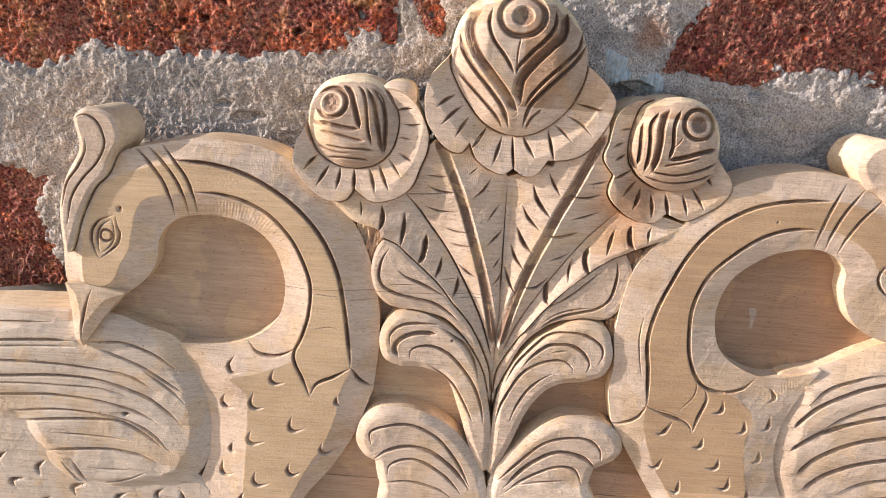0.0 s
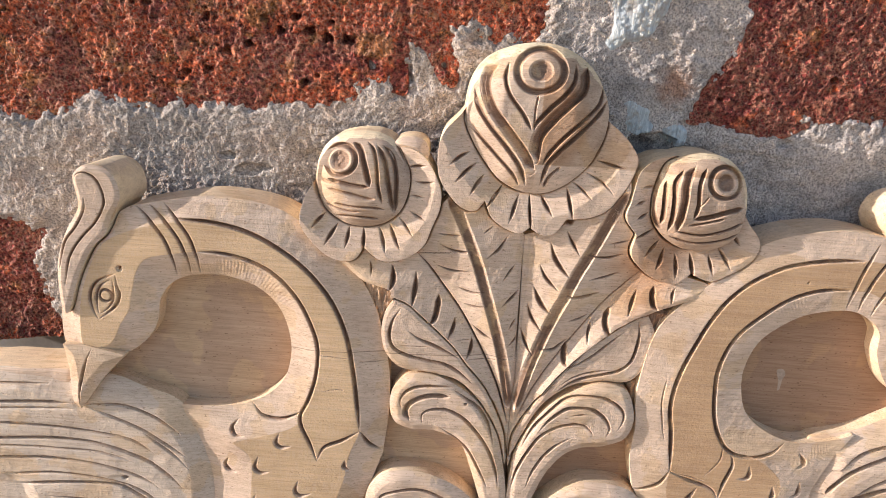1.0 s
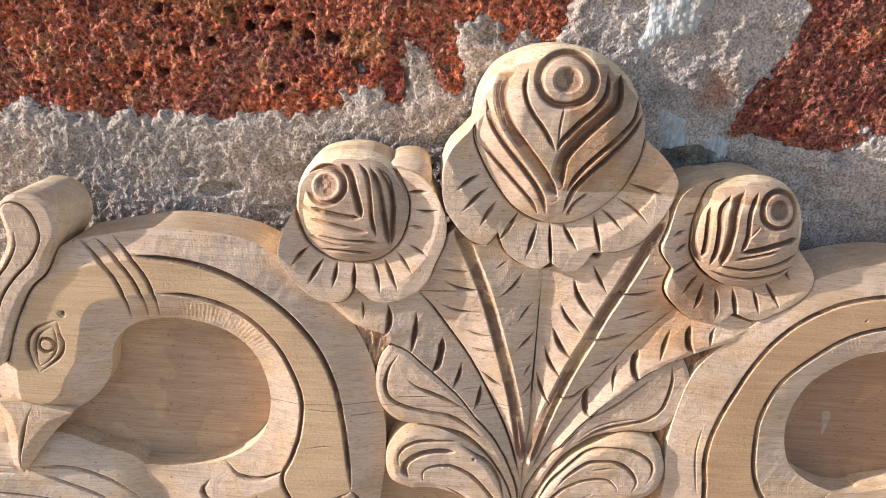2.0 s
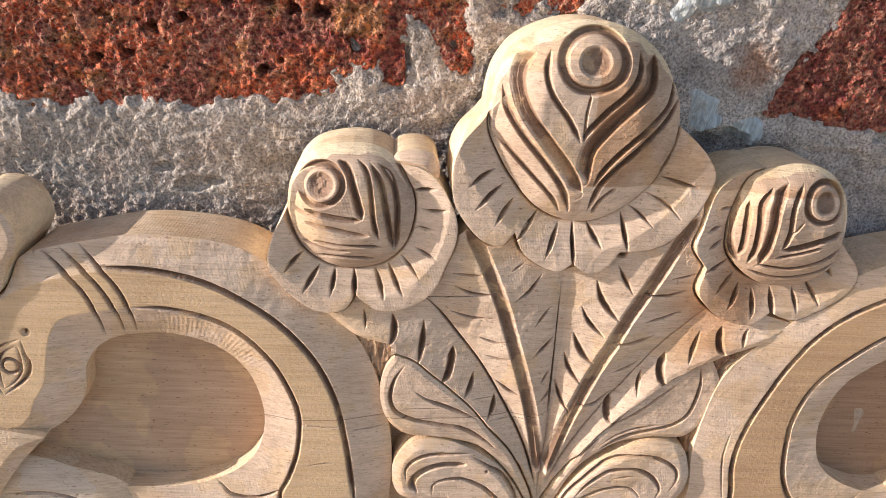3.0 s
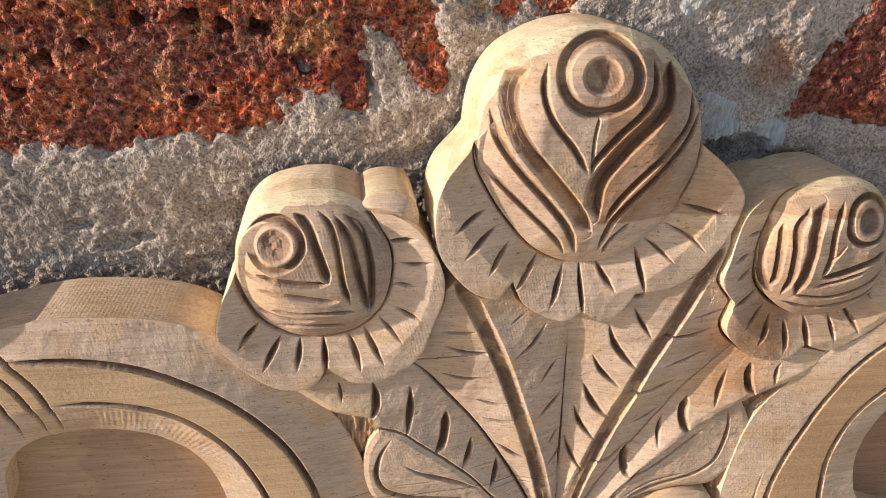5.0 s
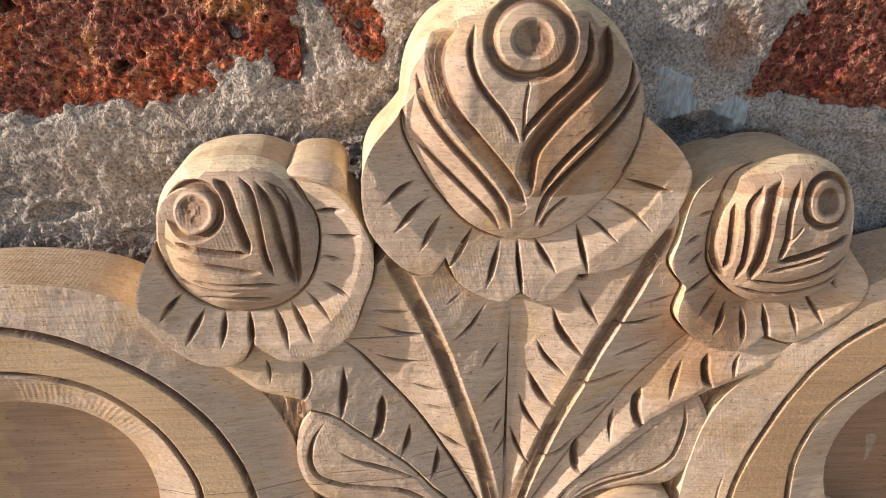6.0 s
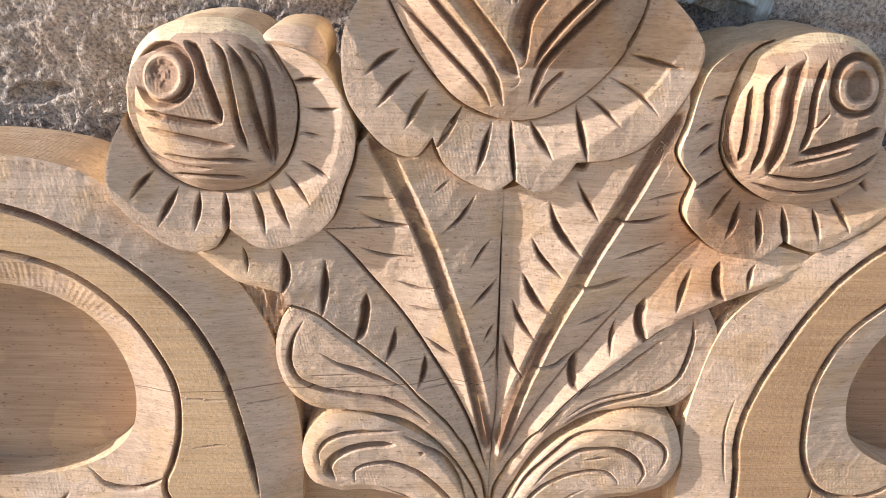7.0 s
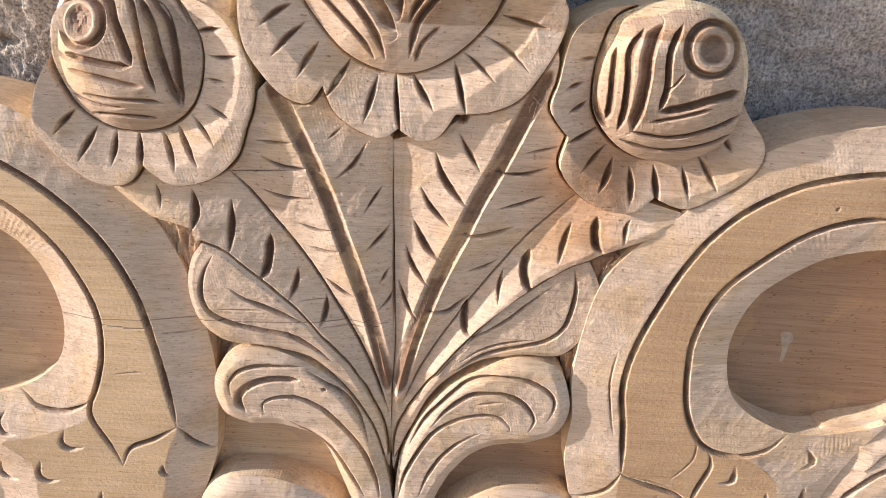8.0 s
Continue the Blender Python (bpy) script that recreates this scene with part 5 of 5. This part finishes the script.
def stone(key, cell):
    """A weathered laterite block: knobbly, with deep round pores."""
    outline = spline(STONES[key], True, 4)
    wide = outline.copy()
    points, quads, border = sheet(wide, cell)
    x, z = points.T
    bend = 7 * (fractal(x, z, 14, 2, 71) - 0.5), 7 * (fractal(x, z, 14, 2, 83) - 0.5)
    web = 1 - 5.5 * abs(fractal(x + bend[0], z + bend[1], 4.6, 2, 23) - 0.5)
    height = 4.0 * (fractal(x, z, 60, 2, 5) - 0.5) + 4.5 * (fractal(x, z, 16, 3, 11) - 0.5) + 0.8 * np.clip(web, -1, 1) + 3.4 * (fractal(x, z, 3.4, 2, 37) - 0.5)
    rng = np.random.default_rng(len(key))
    lo, hi = outline.min(0), outline.max(0)
    pores = [(lo + rng.random(2) * (hi - lo), 0.8 + 1.5 * rng.random() ** 3) for _ in range(int((hi - lo).prod() / 650))]
    pores += [(np.array(c), 0.8 * r) for c, r in HOLES]
    for c, r in pores:
        near = np.nonzero((abs(x - c[0]) < 2 * r) & (abs(z - c[1]) < 2 * r))[0]
        d = np.hypot((x[near] - c[0]) * rng.uniform(0.6, 1), z[near] - c[1]) + 0.9 * r * (lattice(x[near], z[near], 3, 77) - 0.5)
        height[near] -= min(2.0 + 2.6 * r, 12) * np.clip((r - d) / (0.4 * r), 0, 1)
    web = np.clip(web * 1.6 - 0.35, 0, 1)
    return part("stone", slab("stone", points, height, quads, border, 26, web), LATERITE if key == "upper" else MAROON, wall, "pitted rust-red laterite block")


def placed(ob, x, y, z):
    ob.matrix_local = Matrix.Translation((x, y, z))
    return ob


for key in STONES:
    placed(stone(key, 0.84), 0, WALL_Y, 0)


def mortar_bed():
    """Cement smeared between the blocks; it dips behind them where they show."""
    frame_line = np.array([(-510, 830), (370, 830), (370, 1190), (-510, 1190)], float)
    points, quads, border = sheet(frame_line, 1.12)
    return part("mortar", slab("mortar", points, mortar_height(points), quads, border, 28), MORTAR, wall, "rough grey cement mortar joint")


def mortar_height(points):
    x, z = points.T
    away = np.full(len(points), 60.0)
    for key, line in STONES.items():
        loop = spline(line, True, 4)
        d = nearest(points, loop, 60, True)[0]
        a, b = loop, np.roll(loop, -1, 0)
        odd = np.zeros(len(points), bool)
        for p, q in zip(a, b):
            if p[1] != q[1]:
                odd ^= ((p[1] > z) != (q[1] > z)) & (x < p[0] + (z - p[1]) / (q[1] - p[1]) * (q[0] - p[0]))
        away = np.where(odd, np.minimum(away, -d), np.minimum(away, d))
    away = away + 24 * (fractal(x, z, 13, 5, 41) - 0.5) + 9 * (fractal(x, z, 3.6, 2, 47) - 0.5) + 4
    height = 3.5 * np.clip(away / 5.5, -8, 1) + 4.5 * (fractal(x, z, 70, 3, 3) - 0.5) + 2.0 * (fractal(x, z, 9, 4, 9) - 0.5) + 2.0 * (fractal(x, z, 2.4, 2, 19) - 0.5)
    # torn plaster beside the upright joint, and a few broken-out pits
    height += np.clip((x - 5) / 40, 0, 1) * 6 * (abs(fractal(x * 0.8 + z * 0.5, z * 0.9 - x * 0.4, 34, 4, 91) - 0.5) * 2 - 0.3)
    for px_, pz_, wide in ((-229, 1001, 9), (-216, 1004, 5), (196, 1058, 6), (-246, 1012, 6), (60, 1030, 5), (93, 1049, 16), (84, 1046, 12)):
        r = np.hypot((x - px_) / 2.2, z - pz_) + 2.5 * (fractal(x, z, 5, 2, 7) - 0.5)
        height -= (4.5 if wide < 10 else 9.0) * np.clip((wide * 0.6 - r) / 1.2, 0, 1)
    trowel = np.clip(fractal(x * 0.35, z, 26, 3, 61) - 0.55, 0, 1) * 14
    return height - np.minimum(trowel, 2.2)


placed(mortar_bed(), 0, WALL_Y, 0)

def patch(loop, proud, name, label):
    """A thin skin of old limewash left on the mortar, with a broken edge."""
    outline = spline(loop, True, 1.5)
    outline = outline + 9.0 * np.stack([fractal(*outline.T, 10, 4, 51) - 0.5, fractal(*outline.T, 10, 4, 57) - 0.5], 1)
    points, quads, border = sheet(outline, 0.9)
    x, z = points.T
    rim = np.clip(nearest(points, outline, 4, True)[0] / 4, 0, 1)
    height = mortar_height(points) - 0.9 + proud * np.sqrt(rim) + 1.4 * (fractal(x * 1.5, z * 0.7, 6, 3, 15) - 0.5)
    return placed(part(name, slab(name, points, height, quads, border, 6), PAINT, wall, label), 0, WALL_Y, 0)


for loop, proud in (
    ([(38, 1190), (46, 1142), (44, 1121), (68, 1126), (83, 1141), (92, 1190)], 2.2),
    ([(65, 1079), (76, 1081), (86, 1078), (92, 1062), (86, 1056), (74, 1058)], 1.9),
    ([(98, 1066), (117, 1064), (116, 1046), (110, 1049), (102, 1052)], 1.9),
):
    patch(loop, proud, "limewash", "flake of pale blue limewash")

# ---- the carved headboard, leaning on the wall ----
headboard = new("carved_headboard")
headboard.matrix_world = pose(0, 0, FOOT, -LEAN_BACK)
tagged(headboard, "unfinished pale wooden headboard carved with peacocks, leaning on wall", "headboard")

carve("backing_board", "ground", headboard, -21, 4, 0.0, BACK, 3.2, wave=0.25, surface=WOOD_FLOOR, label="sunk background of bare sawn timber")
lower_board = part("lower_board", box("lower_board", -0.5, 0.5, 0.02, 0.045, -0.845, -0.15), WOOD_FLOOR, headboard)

peacock = carve("peacock", "l_body", headboard, 0, 17, 7, BACK, 0.58, planed=1.0, shape=1.0, hub=(-228, 38, 64), flat="l_flat", stops=("fl_petal", "l_crest"), chatter=0.11, label="carved peacock with arched neck")
carve("wing", "l_wing", peacock, -1, 19, 7, BACK, 0.55, shape=1.3, shingle=0.9, cut_shade=0.65, timber=WOOD_PALE)
carve("belly", "l_belly", peacock, -5, 6, 2, BACK, 1.3, timber=WOOD_PALE)
carve("crest", "l_crest", peacock, 3, 3, 1.5, BACK, 0.5, side=WOOD_HEWN)
carve("beak", "l_beak", peacock, 5.5, 8, 3.5, 22, 0.5)
carve("top_rail", "l_rail", headboard, -6, 3, 1, BACK, 1.5)
peacock = carve("peacock", "r_body", headboard, 0, 17, 3.0, BACK, 0.58, planed=1.0, shape=1.0, hub=(226, 45, 78), flat="r_flat", stops=("fr_petal",), chatter=0.11, label="carved peacock with arched neck")
carve("wing", "r_wing", peacock, -1, 19, 7, BACK, 0.62, shape=1.3, shingle=1.2, cut_shade=0.65)

carve("crest", "r_crest", peacock, 3, 5, 3, BACK, 0.7)

VEIN_L, FOLD_L = CUTS["leaf_l"][0][2], CUTS["leaf_l"][1][2]
VEIN_R, FOLD_R = CUTS["leaf_r"][0][2], CUTS["leaf_r"][1][2]
CENTRE = [(1, 150), (1, 90), (0, 30), (-2, -20)]
for key in ("leaf_l", "leaf_r"):
    CUTS[key] = [(width * (1.2 if 2 < width < 6 else 1), depth, line) for width, depth, line in CUTS[key]]
EDGE_L, EDGE_R = OUTLINE["leaf_l"][-7:], OUTLINE["leaf_r"][13:20]
carve("leaf", "leaf_l", headboard, -5, 3, 1.0, 28, 0.42, label="broad leaf with deep-cut veins", folds=([FOLD_L, CENTRE], [VEIN_L, EDGE_L], 3.2), stops=("fl_petal", "fc_petal", "lobe_l"), vein=-0.4, marks=0.34, wave=0.5)
carve("leaf", "leaf_r", headboard, -5, 3, 1.0, 28, 0.42, label="broad leaf with deep-cut veins", folds=([FOLD_R, CENTRE], [VEIN_R, EDGE_R], 4.0), stops=("fr_petal", "fc_petal", "lobe_r"), vein=0.4, marks=0.34, wave=0.5)
carve("lobed_leaf", "lobe_l", headboard, -2.0, 2.5, 1.0, 28, 0.42, wave=0.45, stops=("scr_l1",), cut_shade=0.6, marks=0.3)
carve("lobed_leaf", "lobe_r", headboard, -4.0, 2.5, 0.8, 28, 0.42, wave=0.45, stops=("scr_r1",), cut_shade=0.6, marks=0.3)
for key in ("scr_l1", "scr_r1"):
    carve("scroll_leaf", key, headboard, 1, 6, 3.2, 28, 0.42, wave=0.45, shape=1.3, cut_shade=0.6, marks=0.3)
for key in ("scr_l2", "scr_r2"):
    carve("scroll_leaf", key, headboard, 3, 8, 4.4, 28, 0.55, wave=0.45, shape=1.4, cut_shade=0.6, marks=0.3)
for key in ("fc", "fl", "fr"):
    CUTS[key + "_petal"] = [(width, 1.35 * depth, line) for width, depth, line in CUTS[key + "_petal"]]
    flower = carve("flower", key + "_petal", headboard, 0, 1, 0.15, BACK, 0.42, marks=0.3, dish=key + "_bud", stops=(key + "_bud",), tilt=-0.03 if key == "fr" else 0.0, deep=7.0 if key == "fr" else 6.5, side=WOOD_HEWN, label="carved flower with scalloped petals")
    if key == "fl":
        carve("petal_tip", "fl_tip", flower, -3, 11, 7, BACK, 0.5, shape=1.5, side=WOOD_HEWN)
    carve("bud", key + "_bud", flower, -8.5 if key == "fr" else -5, 18 if key == "fc" else 13, 0, BACK, 0.34, planed=0.0, ball={"fc": (6.0, 19.0, 9.0, 26.0, (-0.25, 0.97)), "fl": (4.0, 17.0, 9.0, 20.0, (-0.5, 0.87)), "fr": (7.5, 15.0, 7.0, 20.0, (0.1, 0.99))}[key], side=WOOD_HEWN, hollow=1.3, vein=0.78, cut_shade=0.8, lap={"fc": 0.3, "fl": 0.7, "fr": 0.8}[key], brown={"fc": 0.22, "fl": 0.3, "fr": 0.12}[key])
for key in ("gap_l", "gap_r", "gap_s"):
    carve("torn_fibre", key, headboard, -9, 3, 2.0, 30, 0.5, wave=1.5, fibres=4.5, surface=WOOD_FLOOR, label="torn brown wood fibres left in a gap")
carve("chalk_smudge", "chalk", headboard, -20.4, 3, 0.5, 22, 0.8, wave=0.05, surface=CHALK)


def fibre_tuft(x, z, spread, count, seed):
    """Fine torn strands standing out of a gap, each a thin bent wedge."""
    rng = np.random.default_rng(seed)
    bm = bmesh.new()
    for _ in range(count):
        p = np.array([x + spread * rng.uniform(-0.5, 0.5), -rng.uniform(-6, 0.5), z + 1.6 * spread * rng.uniform(-0.5, 0.5)])
        way = rng.normal(0, 1, 3) * np.array([0.9, 0.5, 1.2])
        way /= np.linalg.norm(way)
        bend = rng.normal(0, 1, 3) * 0.5
        length, thick = rng.uniform(3, 8), rng.uniform(0.12, 0.28)
        rings = []
        for k in range(4):
            s = k / 3
            at = p + length * (way * s + bend * s * s)
            w = thick * (1 - 0.85 * s)
            rings.append([bm.verts.new((at + w * np.array([math.cos(a), math.sin(a), 0.4 * math.cos(a + 1)])) / 1000) for a in (0, 2.1, 4.2)])
        for lower, upper in zip(rings, rings[1:]):
            for k in range(3):
                bm.faces.new((lower[k], lower[(k + 1) % 3], upper[(k + 1) % 3], upper[k]))
        bm.faces.new(rings[0][::-1])
        bm.faces.new(rings[3])
    mesh = bpy.data.meshes.new("fibre_tuft")
    bm.to_mesh(mesh)
    bm.free()
    return part("fibre_tuft", mesh, WOOD, headboard, "pale torn fibres in a carved gap")


for spot in ((62, 160, 9, 22, 3), (66, 148, 5, 12, 5), (-101, 84, 7, 16, 7), (105, 82, 6, 12, 9), (-44, 160, 4, 8, 11), (30, 146, 4, 7, 13)):
    fibre_tuft(*spot)
